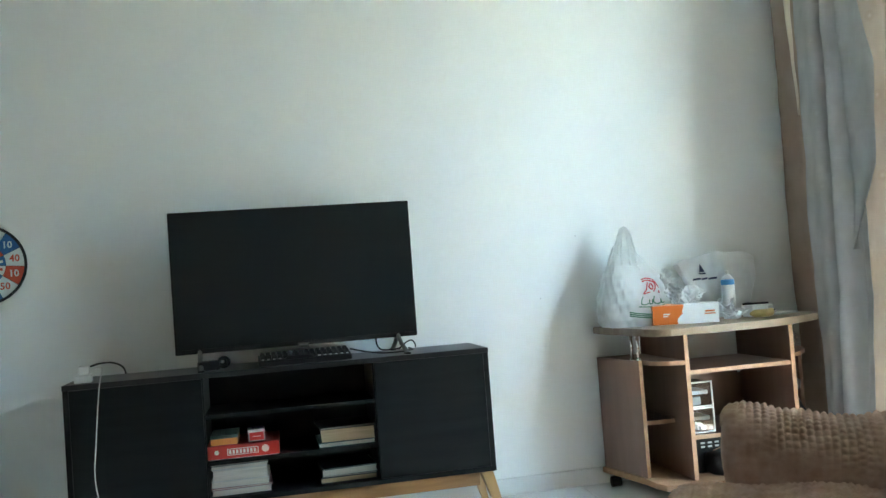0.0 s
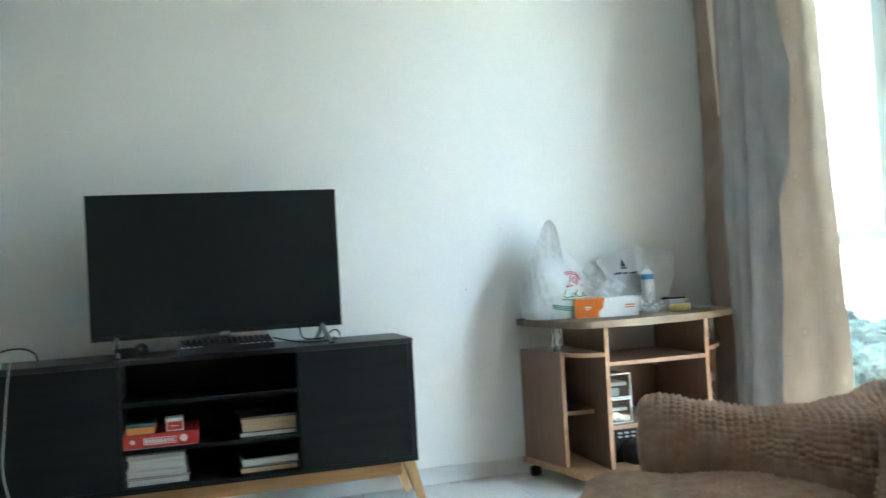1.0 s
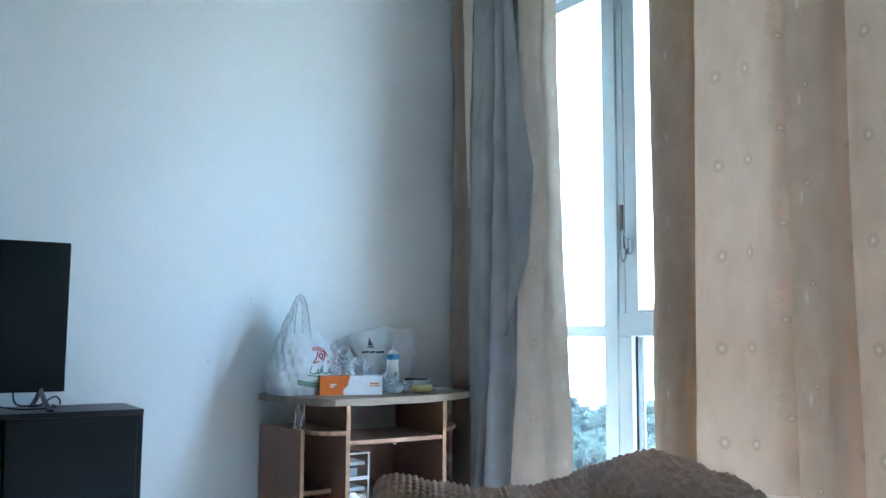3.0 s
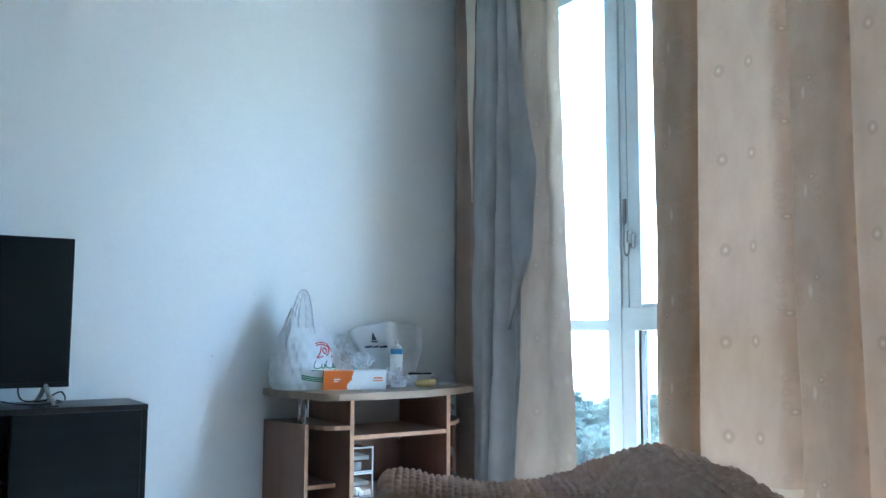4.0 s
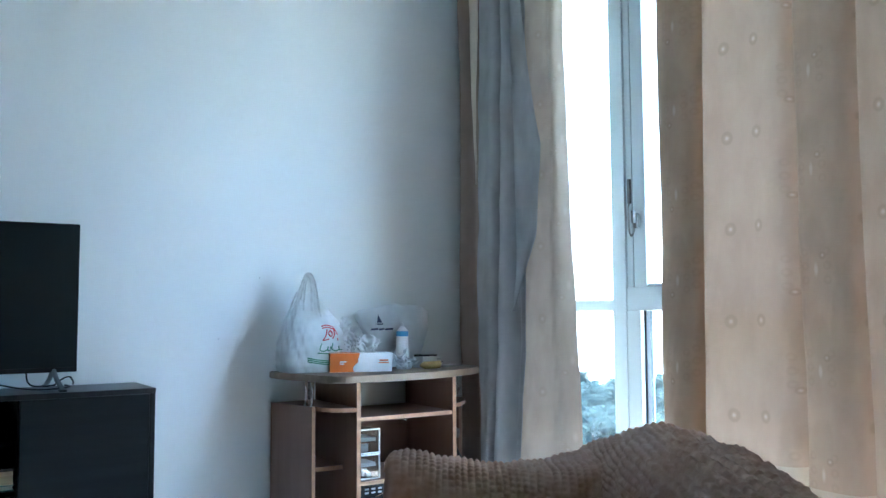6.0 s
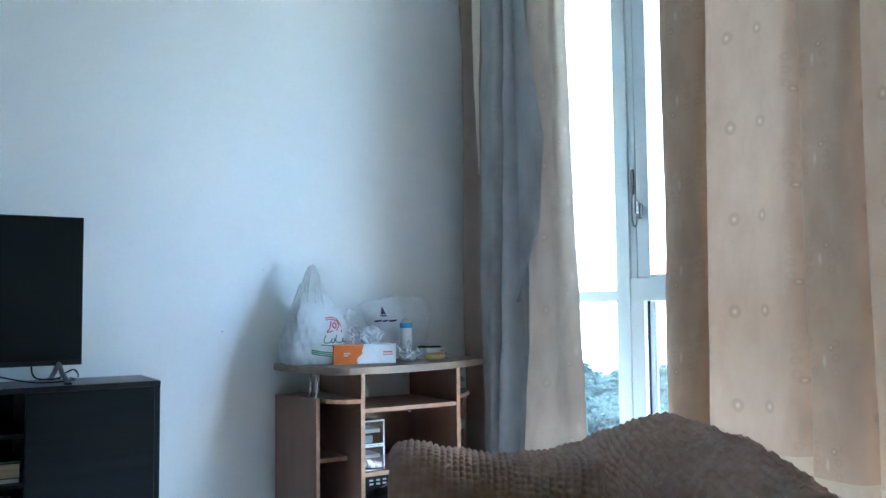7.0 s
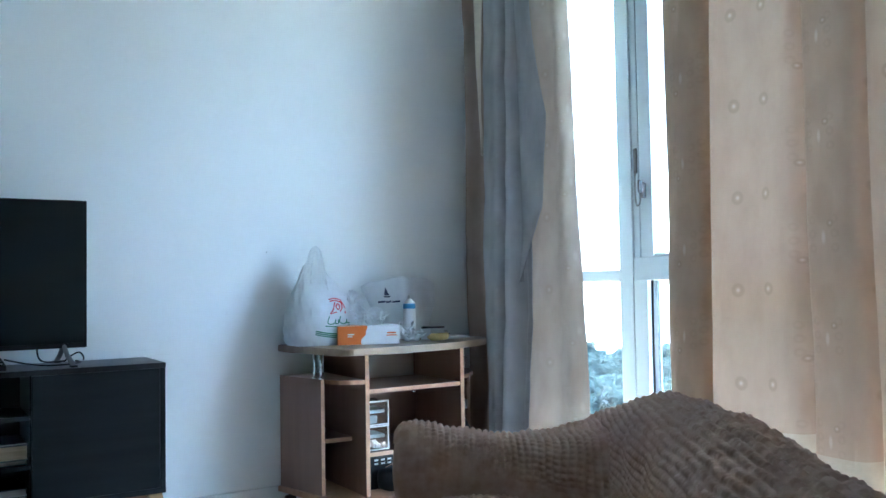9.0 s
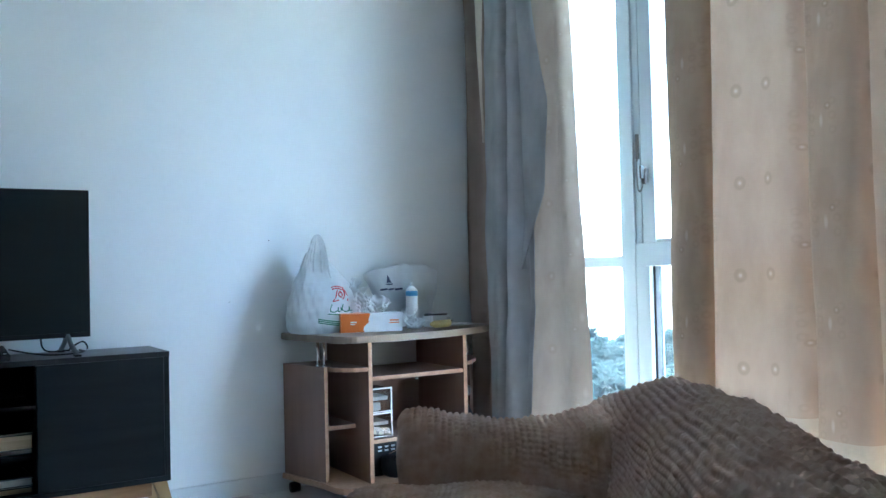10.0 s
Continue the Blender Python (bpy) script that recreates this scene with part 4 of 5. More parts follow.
part("backing", lathe([(0.001, -0.011), (0.142, -0.011), (0.142, 0.0), (0.001, 0.0)], 64), FELT_BLACK, dart)
part("binding", tube([(0.143 * math.cos(radians(a)), 0.143 * math.sin(radians(a)), 0.0) for a in range(0, 365, 5)], 0.0055, 8, closed_ends=False), FELT_BLACK, dart, "", True)
OUTER = {10: (FELT_WHITE, "40"), 40: (FELT_BLUE, "10"), 70: (FELT_WHITE, "50"), -20: (FELT_RED, "10"), -50: (FELT_WHITE, "50"), -80: (FELT_BLUE, "20"),
         100: (FELT_RED, ""), 130: (FELT_WHITE, ""), 160: (FELT_BLUE, ""), 190: (FELT_WHITE, ""), 220: (FELT_RED, ""), 250: (FELT_WHITE, "")}
INNER = {10: FELT_BLUE, 40: FELT_RED, 70: FELT_WHITE, -20: FELT_WHITE, -50: FELT_BLUE, -80: FELT_RED, 100: FELT_BLUE, 130: FELT_RED, 160: FELT_WHITE, 190: FELT_BLUE, 220: FELT_WHITE, 250: FELT_RED}
for a, (m, text) in OUTER.items():
    s = part("felt_sector", sector(0.076, 0.1385, a - 14.6, a + 14.6, 0.0, 0.003), m, dart)
    if text:
        letters("number", text, 0.036, pose(0.108 * math.cos(radians(a)), 0.108 * math.sin(radians(a)), 0.0034), FELT_WHITE if m is not FELT_WHITE else FELT_RED, s, 0.0003)
for a, m in INNER.items():
    part("felt_sector", sector(0.034, 0.0745, a - 14.3, a + 14.3, 0.0, 0.003), m, dart)
    if a in (10, 40, -20, -50):
        part("mark", box(-0.011, 0.011, -0.0045, 0.0045, 0.003, 0.0038), FELT_WHITE if m is not FELT_WHITE else FELT_RED, dart).matrix_local = pose(0.056 * math.cos(radians(a)), 0.056 * math.sin(radians(a)), 0)
part("bull", lathe([(0.001, 0.0), (0.033, 0.0), (0.033, 0.003), (0.001, 0.0032)], 32), FELT_RED, dart)


# ---- computer trolley in the corner ----
DZ = 0.655
desk = thing("computer_desk", pose(0, 0, 0), "beech laminate computer trolley on castors in the corner", "desk")
outline = [(1.325, 3.40), (1.322, 3.34), (1.34, 3.26)]
outline += [(1.50 - 0.10 * math.cos(a) - 0.012, 3.06 - 0.115 * math.sin(a)) for a in np.linspace(0.0, 1.25, 8)]
outline += [(1.60, 2.940), (1.75, 2.945), (1.88, 2.965), (2.0, 3.005), (2.12, 3.065), (2.205, 3.12), (2.235, 3.20), (2.22, 3.40)]
part("top", prism(outline, DZ - 0.028, DZ, 0.006), BEECH_TOP, desk, "worn chipped desk top with a pale edge")
BX, CXX, DY = 1.536, 1.983, 3.0
T = 0.016
part("side_panel", box(BX - T / 2, BX + T / 2, DY, 3.39, 0.073, DZ - 0.0282), BEECH, desk)
part("side_panel", box(CXX - T / 2, CXX + T / 2, DY, 3.39, 0.073, DZ - 0.0282), BEECH, desk)
for x in (BX, CXX):
    part("edge_band", box(x - T / 2 - 0.0005, x + T / 2 + 0.0005, DY - 0.0022, DY - 0.0002, 0.074, DZ - 0.029), BEECH_EDGE, desk, "pale orange edge band")


def slant_panel(x0, y0, x1, y1, z0, z1, t=T):
    d = Vector((x1 - x0, y1 - y0, 0)).normalized()
    n = Vector((-d.y, d.x, 0)) * t
    return prism([(x0, y0), (x1, y1), (x1 + n.x, y1 + n.y), (x0 + n.x, y0 + n.y)], z0, z1)


# the slanted outer panels of the corner shelves
SH = 0.512
part("corner_panel", slant_panel(1.392, 3.12, 1.328, 3.39, 0.073, SH + T, -T), BEECH, desk)
part("edge_band", slant_panel(1.3925, 3.1178, 1.3920, 3.1198, 0.074, SH + T, -T), BEECH_EDGE, desk, "pale orange edge band")
part("corner_panel", slant_panel(2.155, 3.20, 2.175, 3.385, 0.073, 0.496), BEECH, desk)
xr = BX - T / 2 - 0.0005
for z, front in ((SH, [(1.4085, 3.118), (1.415, 3.075), (1.435, 3.04), (1.47, 3.012), (xr, 2.995)]), (0.275, [(1.4085, 3.128), (xr, 3.122)])):
    s = part("corner_shelf", prism([(1.3455, 3.385)] + front + [(xr, 3.385)], z, z + T), BEECH, desk)
    bm = bmesh.new()
    lo = [bm.verts.new((x - 0.0005, y - 0.002, z)) for x, y in front]
    hi = [bm.verts.new((x - 0.0005, y - 0.002, z + T)) for x, y in front]
    for k in range(len(front) - 1):
        bm.faces.new((lo[k], lo[k + 1], hi[k + 1], hi[k]))
    part("shelf_lip", bmesh_solid(bm, 0.001), BEECH_EDGE, s, "pale orange edge band")
right = [(CXX + T / 2 + 0.0005, 3.385), (CXX + T / 2 + 0.0005, 3.012), (2.05, 3.05), (2.12, 3.12), (2.17, 3.22), (2.178, 3.385)]
part("corner_shelf", prism(right, 0.4975, 0.4975 + T), BEECH, desk)
part("edge_band", slant_panel(CXX + T / 2 + 0.001, 3.009, 2.05, 3.047, 0.498, 0.4975 + T - 0.0005, 0.0015), BEECH_EDGE, desk, "pale orange edge band")
x0, x1 = BX + T / 2 + 0.0005, CXX - T / 2 - 0.0005
for z, y in ((0.472, DY + 0.004), (0.219, DY + 0.03)):
    s = part("shelf", box(x0, x1, y, 3.372, z, z + T), BEECH, desk)
    part("shelf_lip", box(x0, x1, y - 0.0022, y - 0.0002, z, z + T), BEECH_EDGE, s, "pale orange edge band")
part("back_panel", box(x0, x1, 3.374, 3.384, 0.073, 0.471), BEECH, desk)
bottom = [(1.318, 3.395), (1.382, 3.12), (1.388, 3.03), (1.405, 2.985), (1.445, 2.958), (1.52, 2.952), (1.95, 2.952), (2.06, 3.0), (2.15, 3.12), (2.18, 3.395)]
part("base", prism(bottom, 0.049, 0.0725, 0.003), BEECH_EDGE, desk, "pale base board with rounded corner")
for x, y in ((1.389, 3.168), (1.3985, 3.129)):
    part("chrome_post", tube([(x, y, SH + T + 0.0005), (x, y, DZ - 0.0285)], 0.0065, 16), CHROME, desk, "shiny chrome post", True)
    part("collar", lathe([(0.010, SH + T + 0.0003), (0.010, SH + T + 0.005), (0.008, SH + T + 0.007)], 16, (x, y)), CHROME, desk)
part("knob", lathe([(0.001, -0.012), (0.006, -0.011), (0.008, -0.006), (0.004, 0.0)], 12, (0, 0)), CHROME, desk, "small chrome knob").matrix_local = pose(1.757, 3.02, 0.4715)
for x, y in ((1.348, 3.335), (1.46, 3.02), (1.99, 3.03), (2.12, 3.33)):
    c = part("castor", tube([(x - 0.018, y, 0.0215), (x + 0.018, y, 0.0215)], 0.0213, 16), PLASTIC_K, desk, "black twin-wheel castor", True)
    part("castor_fork", box(x - 0.006, x + 0.006, y - 0.01, y + 0.01, 0.036, 0.0488, 0.002), PLASTIC_K, c)


# ---- things on the desk ----
def bag_shape(levels, wrinkle, seed, n=72, rows=60, flat=1.0):
    """A thin bag wall; levels: (height, centre x, centre y, half width, half depth)."""
    lv = np.array(levels, float)
    zz = np.linspace(lv[0, 0], lv[-1, 0], rows)
    cols = [np.interp(zz, lv[:, 0], lv[:, k]) for k in range(1, 5)]
    th = np.linspace(0, 2 * math.pi, n, endpoint=False)[None, :]
    Z = np.repeat(zz[:, None], n, 1)
    cx, cy, hw, hd = (c[:, None] for c in cols)
    r = 1 + wrinkle * smooth_noise(np.cos(th) * 5 + Z * 9, np.sin(th) * 5 - Z * 13, seed) + wrinkle * 0.6 * smooth_noise(np.cos(th) * 14 - Z * 30, np.sin(th) * 14 + Z * 22, seed + 1) + wrinkle * 0.8 * np.abs(smooth_noise(th * 6 + Z * 4, Z * 10, seed + 2))
    X = cx + hw * np.sign(np.cos(th)) * np.abs(np.cos(th)) ** 0.75 * r
    Y = cy + hd * np.sign(np.sin(th)) * np.abs(np.sin(th)) ** 0.75 * r
    return np.stack([X, Y, Z], -1)


def on_bag(xyz, x, z, out=0.003):
    """The place on the bag's room side nearest to x at height z."""
    row = int(np.argmin(np.abs(xyz[:, 0, 2] - z)))
    ring = xyz[row]
    near = ring[ring[:, 1] < ring[:, 1].mean()]
    k = int(np.argmin(np.abs(near[:, 0] - x)))
    return Vector((x, near[k][1] - out, z))


bag = thing("carrier_bag", pose(0, 0, 0), "full white plastic carrier bag with red and green print", "plastic bag")
levels = [(DZ + 0.001, 1.462, 3.27, 0.128, 0.085), (DZ + 0.03, 1.462, 3.27, 0.143, 0.095), (DZ + 0.09, 1.462, 3.275, 0.146, 0.095), (DZ + 0.145, 1.460, 3.28, 0.132, 0.08), (DZ + 0.208, 1.455, 3.285, 0.108, 0.058), (DZ + 0.255, 1.449, 3.29, 0.082, 0.034), (DZ + 0.298, 1.440, 3.292, 0.054, 0.020), (DZ + 0.33, 1.434, 3.292, 0.036, 0.012)]
wall = bag_shape(levels, 0.055, 41)
grid_object("film", wall, FILM, bag, close_u=True)
inner = bag_shape([(h + 0.004, cx, cy, w * 0.8, d * 0.75) for h, cx, cy, w, d in levels[:5]], 0.12, 57, 48, 30)
grid_object("contents", inner, FILM_2, bag, close_u=True)


def strap(points, w0, w1, seed):
    """A flat crumpled strap of film along points."""
    p = np.array([list(q) for q in curve_points(points, 10)])
    n = len(p)
    k = np.linspace(0, 1, n)
    w = w0 + (w1 - w0) * np.abs(2 * k - 1) ** 1.5
    q = np.linspace(-1, 1, 9)[None, :]
    side = np.gradient(p, axis=0)
    side /= np.linalg.norm(side, axis=1, keepdims=True)
    across = np.cross(side, [0.25, 1.0, 0.0])
    across /= np.linalg.norm(across, axis=1, keepdims=True)
    xyz = p[:, None, :] + across[:, None, :] * (w[:, None] * q)[..., None]
    xyz[..., 1] += 0.006 * np.sin(q * 9 + seed) + 0.004 * smooth_noise(xyz[..., 0] * 60, xyz[..., 2] * 40, seed)
    return xyz


grid_object("handle", strap([(1.388, 3.265, 0.90), (1.408, 3.275, 0.975), (1.428, 3.285, 1.030), (1.447, 3.288, 1.058), (1.461, 3.285, 1.035), (1.464, 3.27, 0.97), (1.458, 3.245, 0.88)], 0.007, 0.026, 2), FILM, bag)


def print_stroke(points, r, ink, name="print"):
    pts = [on_bag(wall, x, z) for x, z in points]
    part(name, tube(curve_points(pts, 5), r, 6), ink, bag, "", True)


for pts in ([(1.475, 0.842), (1.50, 0.846), (1.53, 0.838)], [(1.478, 0.834), (1.50, 0.838), (1.525, 0.830)], [(1.50, 0.83), (1.486, 0.80), (1.472, 0.785), (1.50, 0.79)], [(1.525, 0.838), (1.53, 0.81), (1.518, 0.792)], [(1.535, 0.832), (1.545, 0.81), (1.54, 0.785)], [(1.512, 0.825), (1.503, 0.812), (1.512, 0.80), (1.52, 0.812), (1.512, 0.825)]):
    print_stroke(pts, 0.0024, INK_RED)
for pts in ([(1.465, 0.772), (1.455, 0.758), (1.452, 0.745), (1.47, 0.742), (1.485, 0.748)], [(1.49, 0.76), (1.487, 0.745), (1.50, 0.745), (1.503, 0.76)], [(1.515, 0.772), (1.507, 0.75), (1.525, 0.742), (1.54, 0.748)], [(1.545, 0.76), (1.545, 0.745), (1.558, 0.746)], [(1.44, 0.735), (1.50, 0.731), (1.56, 0.735)]):
    print_stroke(pts, 0.0022, INK_GREEN)
for zc in (0.694, 0.701, 0.708):
    print_stroke([(1.40, zc + 0.008), (1.44, zc), (1.49, zc - 0.006), (1.55, zc - 0.006)], 0.0026, INK_GREEN)

sack = thing("frosted_bag", pose(0, 0, 0), "frosted white plastic bag standing open against the wall", "plastic bag")
lv = [(DZ + 0.001, 1.90, 3.345, 0.105, 0.035), (DZ + 0.05, 1.897, 3.345, 0.118, 0.042), (DZ + 0.16, 1.900, 3.35, 0.160, 0.040), (DZ + 0.225, 1.886, 3.355, 0.180, 0.036), (DZ + 0.262, 1.882, 3.355, 0.186, 0.030)]
sw = bag_shape(lv, 0.03, 63)
rim = (sw[..., 2] - DZ) / 0.262
sw[..., 2] += rim ** 6 * (0.016 - 0.034 * ((sw[..., 0] - 1.90) / 0.18) ** 2 + 0.004 * np.sin(sw[..., 0] * 48))
sw[..., 1] += 0.012 * np.sin((sw[..., 0] - 1.86) * 30) * rim - 0.03 * np.exp(-((sw[..., 0] - 1.86) / 0.03) ** 2) * rim
grid_object("film", sw, FILM_2, sack, close_u=True)


def flat_print(pts2, y_off=0.003):
    bm = bmesh.new()
    a = [bm.verts.new(on_bag(sw, x, z, y_off)) for x, z in pts2]
    bm.faces.new(a)
    return bmesh_solid(bm, 0.0008)


part("print", flat_print([(1.783, 0.852), (1.806, 0.852), (1.790, 0.888)]), INK_NAVY, sack)
part("print", flat_print([(1.780, 0.849), (1.812, 0.849), (1.808, 0.843), (1.786, 0.843)]), INK_NAVY, sack)
for x, w in ((1.758, 0.030), (1.792, 0.022), (1.818, 0.035)):
    part("print", flat_print([(x, 0.826), (x + w, 0.829), (x + w, 0.821), (x, 0.818)]), INK_NAVY, sack, "small dark unreadable print")

# ---- tissue box ----
tb = thing("tissue_box", pose(1.488, 3.159, DZ, 0, 0, -15), "white and orange tissue box with a tissue pulled up", "tissue box")
BL, BD, BH = 0.258, 0.112, 0.078
part("carton", box(0, BL, 0, BD, 0, BH, 0.0015), CARD_WHITE, tb)
wave = [(0.0, 0.001), (0.098, 0.001), (0.094, 0.010), (0.096, 0.022), (0.108, 0.034), (0.117, 0.042), (0.114, 0.050), (0.118, 0.060), (0.121, 0.070), (0.122, BH - 0.001), (0.0, BH - 0.001)]
part("front_panel", prism([(x, z) for x, z in wave], 0.0, 0.0008), CARD_ORANGE, tb, "orange card with a wavy edge").matrix_local = pose(0, 0, 0, 90, 0, 0)
part("end_panel", box(-0.0012, -0.0002, 0.001, BD - 0.001, 0.001, BH - 0.001), CARD_ORANGE, tb)
part("top_panel", prism([(0, 0.001), (0.118, 0.001), (0.10, 0.05), (0.115, BD - 0.001), (0, BD - 0.001)], BH + 0.0002, BH + 0.001), CARD_ORANGE, tb)
for x0, x1, z0, z1, ink in ((0.040, 0.066, 0.040, 0.045, INK_WHITE), (0.040, 0.058, 0.032, 0.036, INK_WHITE), (0.205, 0.242, 0.043, 0.049, CARD_ORANGE), (0.202, 0.245, 0.034, 0.038, CARD_ORANGE)):
    part("print", box(x0, x1, -0.002, -0.0007, z0, z1), ink, tb)


def crumple(name, centre, size, seed, parent, material=None, peaks=3):
    """A loosely folded paper tissue standing up in points."""
    n = 34
    a, b = np.meshgrid(np.linspace(-1, 1, n), np.linspace(0, 1, n))
    x = a * size[0] * (0.35 + 0.75 * b) + 0.10 * size[0] * smooth_noise(a * 4, b * 4, seed)
    z = b * size[2] * (0.65 + 0.35 * np.abs(np.sin((a + 0.3 * seed) * peaks)))
    y = size[1] * (np.sin(a * 4.5 + seed) * 0.6 + 0.5 * smooth_noise(a * 6, b * 6, seed + 1)) * (0.35 + b)
    return grid_object(name, np.stack([centre[0] + x, centre[1] + y, centre[2] + z], -1), material or TISSUE, parent)


crumple("tissue", (0.100, 0.052, BH), (0.045, 0.020, 0.092), 3, tb, None, 2)
crumple("tissue", (0.150, 0.058, BH), (0.058, 0.026, 0.074), 7, tb, None, 2)
crumple("tissue", (0.185, 0.060, BH), (0.045, 0.020, 0.050), 10, tb, None, 1)
crumple("loose_handle", (1.585, 3.275, DZ + 0.09), (0.040, 0.022, 0.135), 6, bag, FILM, 2)
crumple("loose_handle", (1.625, 3.265, DZ + 0.06), (0.040, 0.020, 0.125), 13, bag, FILM, 1)
used = thing("used_tissue", pose(1.822, 3.17, DZ), "crumpled white paper tissue lying on the desk", "tissue")
crumple("fold", (0, 0, 0.001), (0.042, 0.028, 0.088), 4, used)
crumple("fold", (0.035, 0.01, 0.001), (0.045, 0.028, 0.050), 9, used)
crumple("fold", (0.02, -0.02, 0.001), (0.050, 0.018, 0.036), 12, used)

# ---- spray bottle ----
sp = thing("spray_can", pose(1.868, 3.235, DZ), "white spray can with a blue band", "spray can")
part("can", lathe([(0.024, 0.0), (0.0265, 0.003), (0.0265, 0.135), (0.025, 0.143)], 28), WHITE_PLASTIC, sp, smooth=False)
part("band", lathe([(0.0268, 0.138), (0.0272, 0.139), (0.0272, 0.157), (0.025, 0.160)], 28), INK_BLUE, sp, "bright blue band")
part("shoulder", lathe([(0.025, 0.1605), (0.0235, 0.166), (0.012, 0.178), (0.007, 0.180)], 28), WHITE_PLASTIC, sp)
part("nozzle", lathe([(0.0065, 0.1802), (0.0065, 0.194), (0.004, 0.197)], 16), WHITE_PLASTIC, sp)

# ---- small carton, banana, leaflet ----
sb = thing("small_carton", pose(1.985, 3.215, DZ, 0, 0, 8), "small white carton with dark glasses folded on it", "carton")
part("carton", box(-0.052, 0.052, -0.03, 0.035, 0, 0.048, 0.0015), CARD_WHITE, sb)
part("label", box(0.028, 0.050, -0.0308, -0.0302, 0.008, 0.040), COVER_PALE, sb)
gl = thing("dark_pen", pose(1.975, 3.21, DZ + 0.052, 0, 0, -15), "black pen lying on a small white carton", "pen")
part("barrel", tube([(-0.055, 0, 0), (0.05, 0, 0.0)], 0.0045, 10), PLASTIC_K, gl, "", True)
part("clip", box(-0.05, -0.02, -0.002, 0.002, 0.0045, 0.0065, 0.0005), GREY_METAL, gl)
ban = thing("banana", pose(1.945, 3.115, DZ, 0, 0, 6), "short ripe banana with brown spots on the desk", "banana")
bp_ = curve_points([(-0.058, 0.004, 0.017), (-0.03, -0.006, 0.0175), (0.0, -0.01, 0.0175), (0.03, -0.006, 0.018), (0.052, 0.004, 0.022)], 5)
bm = bmesh.new()
rings = []
for i, p in enumerate(bp_):
    k = i / (len(bp_) - 1)
    r = 0.0165 * min(1, 4.5 * k + 0.35, 4.5 * (1 - k) + 0.3)
    rings.append([bm.verts.new((p.x, p.y + r * math.cos(a), p.z + r * math.sin(a) * 0.97)) for a in (2 * math.pi * j / 10 + 0.3 for j in range(10))])
for a, b in zip(rings, rings[1:]):
    for j in range(10):
        bm.faces.new((a[j], a[(j + 1) % 10], b[(j + 1) % 10], b[j]))
bm.faces.new(rings[0][::-1])
bm.faces.new(rings[-1])
part("peel", bm, BANANA, ban, "", True)
part("stalk", tube([(0.050, 0.003, 0.022), (0.064, 0.010, 0.028)], 0.005, 8, 0.0035), DARK_CLOTH, ban)
leaf = thing("leaflet", pose(2.10, 3.22, DZ + 0.0005, 0, 0, 20), "thin pale leaflet lying flat on the desk", "leaflet")
part("sheet", box(-0.07, 0.06, -0.035, 0.045, 0, 0.004, 0.001), COVER_PALE, leaf)
part("sheet", box(-0.05, 0.05, -0.03, 0.03, 0.0042, 0.008, 0.001), CARD_WHITE, leaf)

# ---- things in the desk ----
org = thing("drawer_organizer", pose(1.594, 3.06, 0.2352), "two stacked clear plastic parts drawers with white rims", "organizer")
for z in (0.0, 0.100):
    dr = part("drawer", box(-0.040, 0.065, 0.002, 0.13, z + 0.004, z + 0.092), CLEAR, org, "clear plastic drawer")
    for x0, x1, z0, z1 in ((-0.044, 0.069, z, z + 0.005), (-0.044, 0.069, z + 0.092, z + 0.098), (-0.044, -0.039, z + 0.005, z + 0.092), (0.064, 0.069, z + 0.005, z + 0.092)):
        part("rim", box(x0, x1, -0.003, 0.004, z0, z1, 0.001), WHITE_PLASTIC, dr)
    part("contents", bmesh_lumps(0.045, 0.05, 0.035, 6 + int(z * 50), (0.012, 0.05, z + 0.006)), COVER_PALE, dr)
    part("insert_tray", box(-0.036, 0.061, 0.02, 0.12, z + 0.045, z + 0.060, 0.002), WHITE_PLASTIC, dr)
rt = thing("stereo_unit", pose(1.655, 3.06, 0.0727), "black audio unit with a round front on the base", "audio unit")
part("body", box(-0.09, 0.10, 0.03, 0.20, 0, 0.135, 0.004, 3), PLASTIC_K, rt)
part("bowl", lathe([(0.035, 0.0), (0.058, 0.010), (0.064, 0.04), (0.060, 0.075), (0.05, 0.082)], 28, (0.02, -0.005)), PLASTIC_K, rt, "round black glossy bowl", True)
for i in range(3):
    for j in range(2):
        part("button", box(-0.045 + i * 0.03, -0.028 + i * 0.03, 0.027, 0.03, 0.098 + j * 0.015, 0.105 + j * 0.015, 0.001), KEY_LEGEND, rt)
part("wire", tube(curve_points([(0.0, 0.02, 0.085), (0.03, 0.01, 0.10), (0.06, 0.015, 0.115), (0.085, 0.026, 0.11)], 6), 0.0015, 5), BEECH_EDGE, rt, "", True)


def bundle(name, m, size, seed, material, label):
    """A soft crumpled bundle, wider than high."""
    ob = thing(name, m, label, "bundle")
    n, k = 40, 26
    th, ph = np.meshgrid(np.linspace(0, 2 * math.pi, n, endpoint=False), np.linspace(0.001, math.pi - 0.001, k))
    r = 1 + 0.14 * smooth_noise(np.cos(th) * 4 + ph * 3, np.sin(th) * 4 - ph * 2, seed) + 0.06 * smooth_noise(th * 6, ph * 9, seed + 3)
    x, y = size[0] * r * np.sin(ph) * np.cos(th), size[1] * r * np.sin(ph) * np.sin(th)
    z = size[2] * (1 + np.cos(ph) * np.clip(r, 0.8, 1.15))
    z = z - z.min()
    grid_object("cloth", np.stack([x, y, z], -1), material, ob, close_u=True)
    return ob


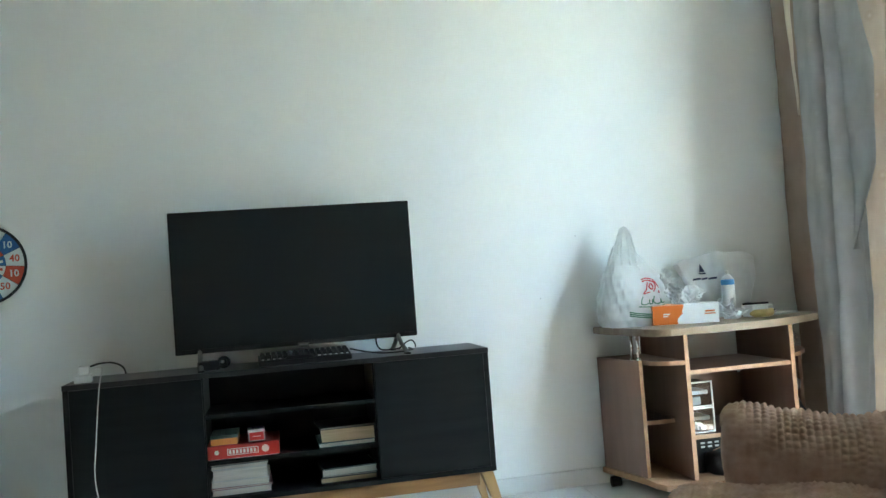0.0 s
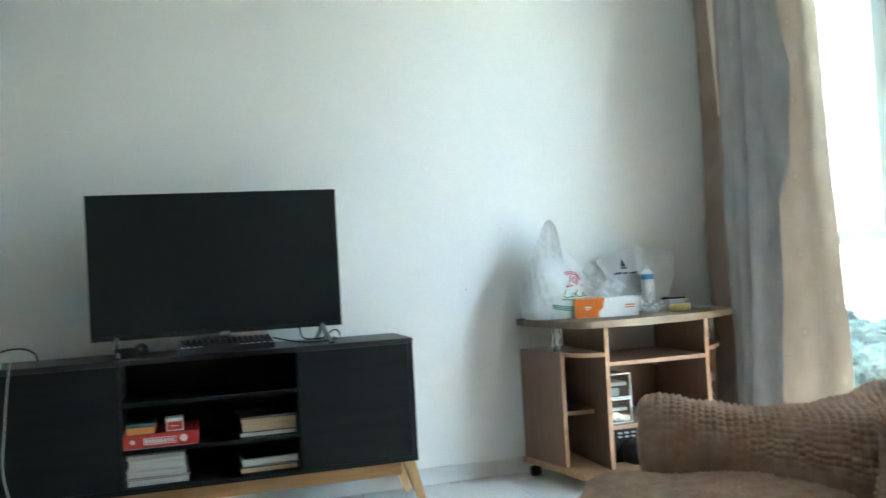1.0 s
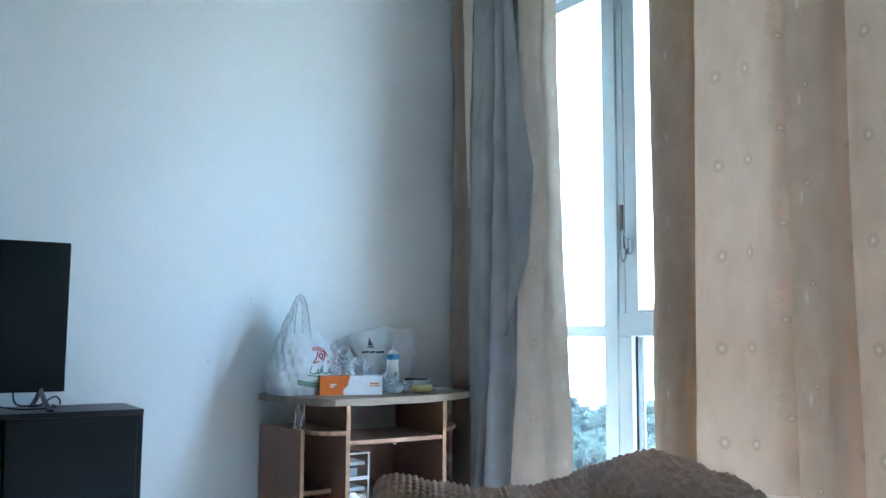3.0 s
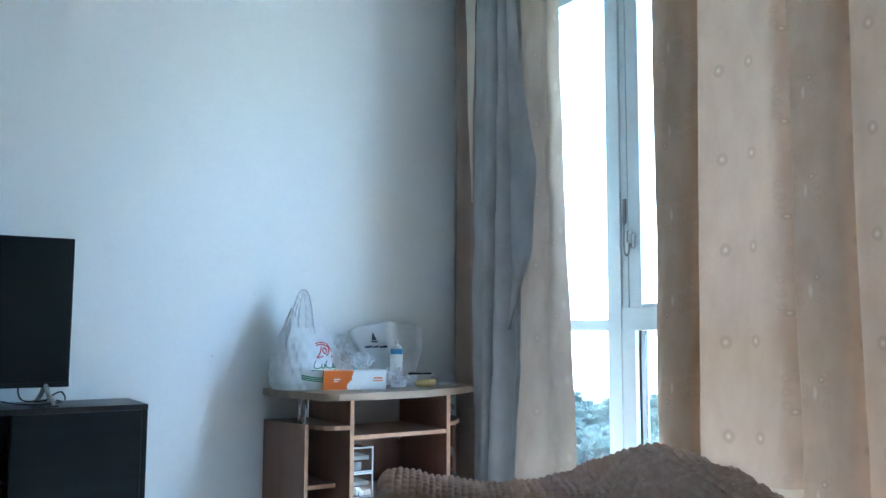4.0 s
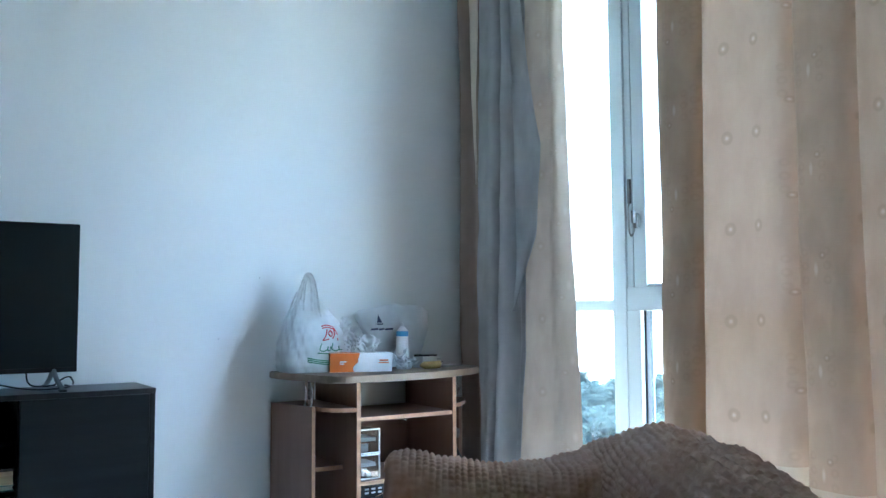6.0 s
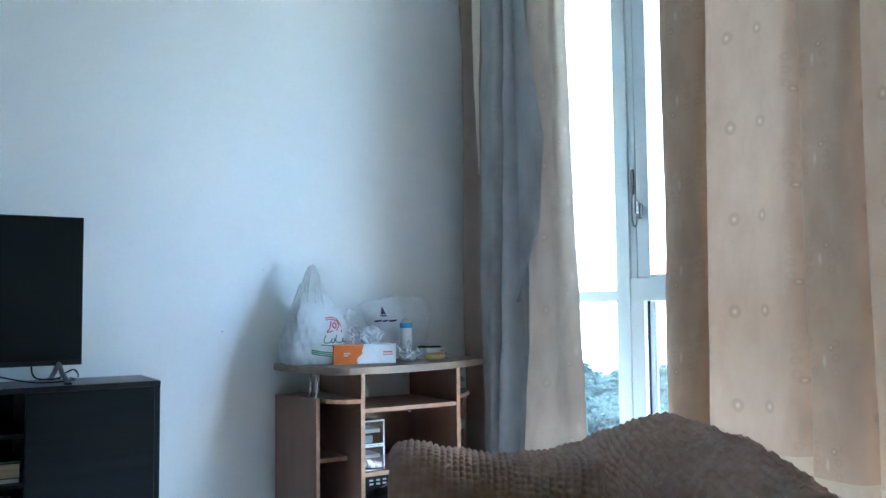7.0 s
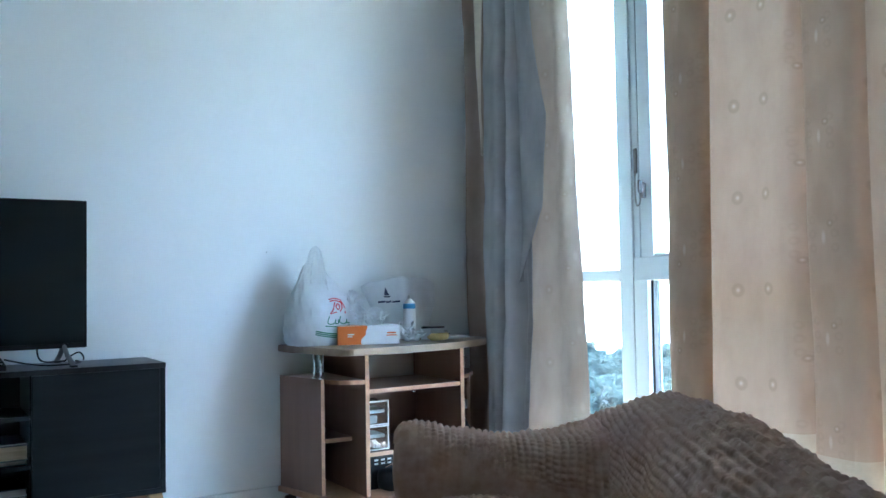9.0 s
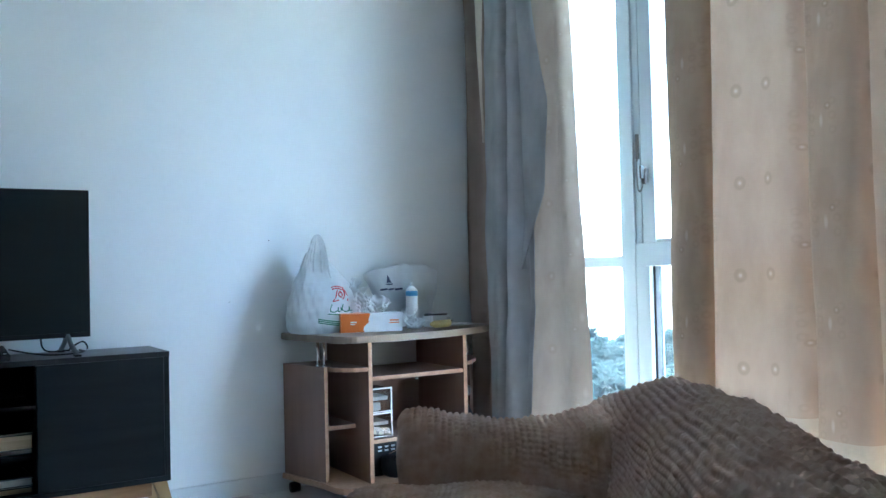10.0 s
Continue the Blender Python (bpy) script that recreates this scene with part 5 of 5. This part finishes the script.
bundle("dark_pouch", pose(2.075, 3.22, 0.5138), (0.062, 0.07, 0.034), 5, GREY_CLOTH, "crumpled grey cloth pouch on the corner shelf")
bundle("dark_bag", pose(2.075, 3.20, 0.0727), (0.06, 0.09, 0.115), 8, DARK_CLOTH, "dark cloth bag stuffed under the corner shelf")
bundle("pale_pouch", pose(2.078, 3.19, 0.325), (0.045, 0.06, 0.035), 15, GREY_CLOTH, "small grey pouch lying on a dark bag")


# ---- outside ----
GROUND = -17.0
bm = bmesh.new()
vs = [bm.verts.new(p) for p in ((3.5, -2500, GROUND), (2500, -2500, GROUND), (2500, 2500, GROUND), (3.5, 2500, GROUND))]
bm.faces.new(vs)
setting("ground", bm, SAND, "pale sandy open ground reaching to the horizon")


def palm(m, height, seed, label):
    rng = random.Random(seed)
    ob = thing("palm_tree", m, label, "palm tree", "date palms outside the window")
    trunk = tube(curve_points([(0, 0, 0), (0.08, 0.03, height * 0.4), (0.05, -0.05, height * 0.75), (0, 0, height)], 6), 0.26, 10, 0.19)
    part("trunk", trunk, BARK, ob, "", True)
    verts, faces = [], []
    for i in range(72):
        az = rng.uniform(0, 2 * math.pi)
        rise = rng.uniform(-0.55, 1.35)
        length = rng.uniform(1.7, 2.5)
        p = Vector((0, 0, height + 0.1))
        out = Vector((math.cos(az), math.sin(az), 0))
        side = Vector((-math.sin(az), math.cos(az), 0))
        steps = 16
        ang = rise
        for k in range(steps):
            d = out * math.cos(ang) + Vector((0, 0, math.sin(ang)))
            q = p + d * (length / steps)
            up = d.cross(side)
            w = 0.42 * math.sin(math.pi * min(1.0, (k + 1.2) / (steps + 1.5))) + 0.05
            n = len(verts)
            verts += [p + up * 0.015, q + up * 0.015, q - up * 0.015, p - up * 0.015]
            faces.append((n, n + 1, n + 2, n + 3))
            for s in (-1, 1):
                for h in (0.0, 0.5):
                    b0 = p.lerp(q, h)
                    tip = b0 + side * s * w * rng.uniform(0.8, 1.1) + d * w * 0.7 - Vector((0, 0, w * rng.uniform(0.05, 0.35)))
                    n = len(verts)
                    verts += [b0, b0 + d * 0.05, tip]
                    faces.append((n, n + 1, n + 2))
            p, ang = q, ang - 0.11 - 0.035 * k / steps
    me = bpy.data.meshes.new("crown")
    me.from_pydata([tuple(v) for v in verts], [], faces)
    me.materials.append(FROND)
    c = new("crown", me)
    c.parent = ob
    return ob


def at(az, dist):
    return dist * math.sin(radians(az)), dist * math.cos(radians(az))


for az, d, h, s in ((42.6, 50, 6.0, 1), (45.9, 53, 5.6, 2), (40.6, 57, 5.6, 3), (44.1, 60, 5.3, 4), (47.6, 49, 5.7, 5), (38.0, 52, 5.6, 6), (50.5, 56, 5.9, 7), (43.4, 55, 5.2, 8), (41.6, 47, 4.7, 9), (46.8, 58, 6.3, 10), (45.0, 47, 4.6, 11), (39.4, 46, 4.6, 12), (49.0, 60, 5.8, 13), (42.0, 62, 6.4, 14), (41.1, 54, 5.9, 15), (43.0, 49, 5.4, 16), (44.6, 56, 6.1, 17), (46.3, 50, 5.5, 18), (39.9, 61, 6.2, 19), (48.3, 54, 5.8, 20)):
    x, y = at(az, d * 2.45)
    palm(pose(x, y, GROUND, 0, 0, s * 50), h, s, "date palm with a full hazy green crown")
shrub_rng = random.Random(4)
verts, faces = [], []
for i in range(620):
    x, y = at(shrub_rng.uniform(34, 56), shrub_rng.uniform(98, 170))
    r, hh = shrub_rng.uniform(1.5, 2.8), shrub_rng.uniform(2.6, 5.8)
    for k in range(300):
        a, e = shrub_rng.uniform(0, 6.283), shrub_rng.uniform(0, 1)
        rr = r * math.sqrt(shrub_rng.uniform(0.2, 1)) * (1 - 0.6 * e)
        c = Vector((x + rr * math.cos(a), y + rr * math.sin(a), GROUND + e * hh))
        d1 = Vector([shrub_rng.uniform(-1, 1) for _ in range(3)]) * 0.8
        d2 = Vector([shrub_rng.uniform(-1, 1) for _ in range(3)]) * 0.8
        n = len(verts)
        verts += [c, c + d1, c + d2]
        faces.append((n, n + 1, n + 2))
# low scrub between the shrubs
az, far_out = np.meshgrid(np.radians(np.linspace(32, 58, 160)), np.linspace(92, 200, 160))
sx, sy = far_out * np.sin(az), far_out * np.cos(az)
scrub = grid_object("scrub", np.stack([sx, sy, GROUND + 0.9 + 0.45 * smooth_noise(sx * 2, sy * 2, 3) + 0.35 * smooth_noise(sx * 6, sy * 6, 8)], -1), SHRUB)
tagged(scrub, "low green scrub covering the ground under palms", "scrub", "", "stuff")
me = bpy.data.meshes.new("shrubbery")
me.from_pydata([tuple(v) for v in verts], [], faces)
me.materials.append(SHRUB)
tagged(new("shrubbery", me), "dense green shrubs below the palms", "shrubs", "", "stuff")

# ---- floor tiles ----
S = 0.6
tile = mesh_from("tile", box(-S / 2 + 0.0015, S / 2 - 0.0015, -S / 2 + 0.0015, S / 2 - 0.0015, -0.006, 0.0, 0.0012, 1), TILE)
nx, ny = int((EAST - WEST) / S) + 1, int((NORTH - SOUTH) / S) + 1
for i in range(nx):
    for j in range(ny):
        x, y = EAST - S / 2 - i * S, NORTH - S / 2 - j * S
        if x - S / 2 < WEST - 0.09 or y - S / 2 < SOUTH - 0.09:
            continue
        o = new("tile", tile)
        o.parent = floor
        o.location = (x, y, 0)
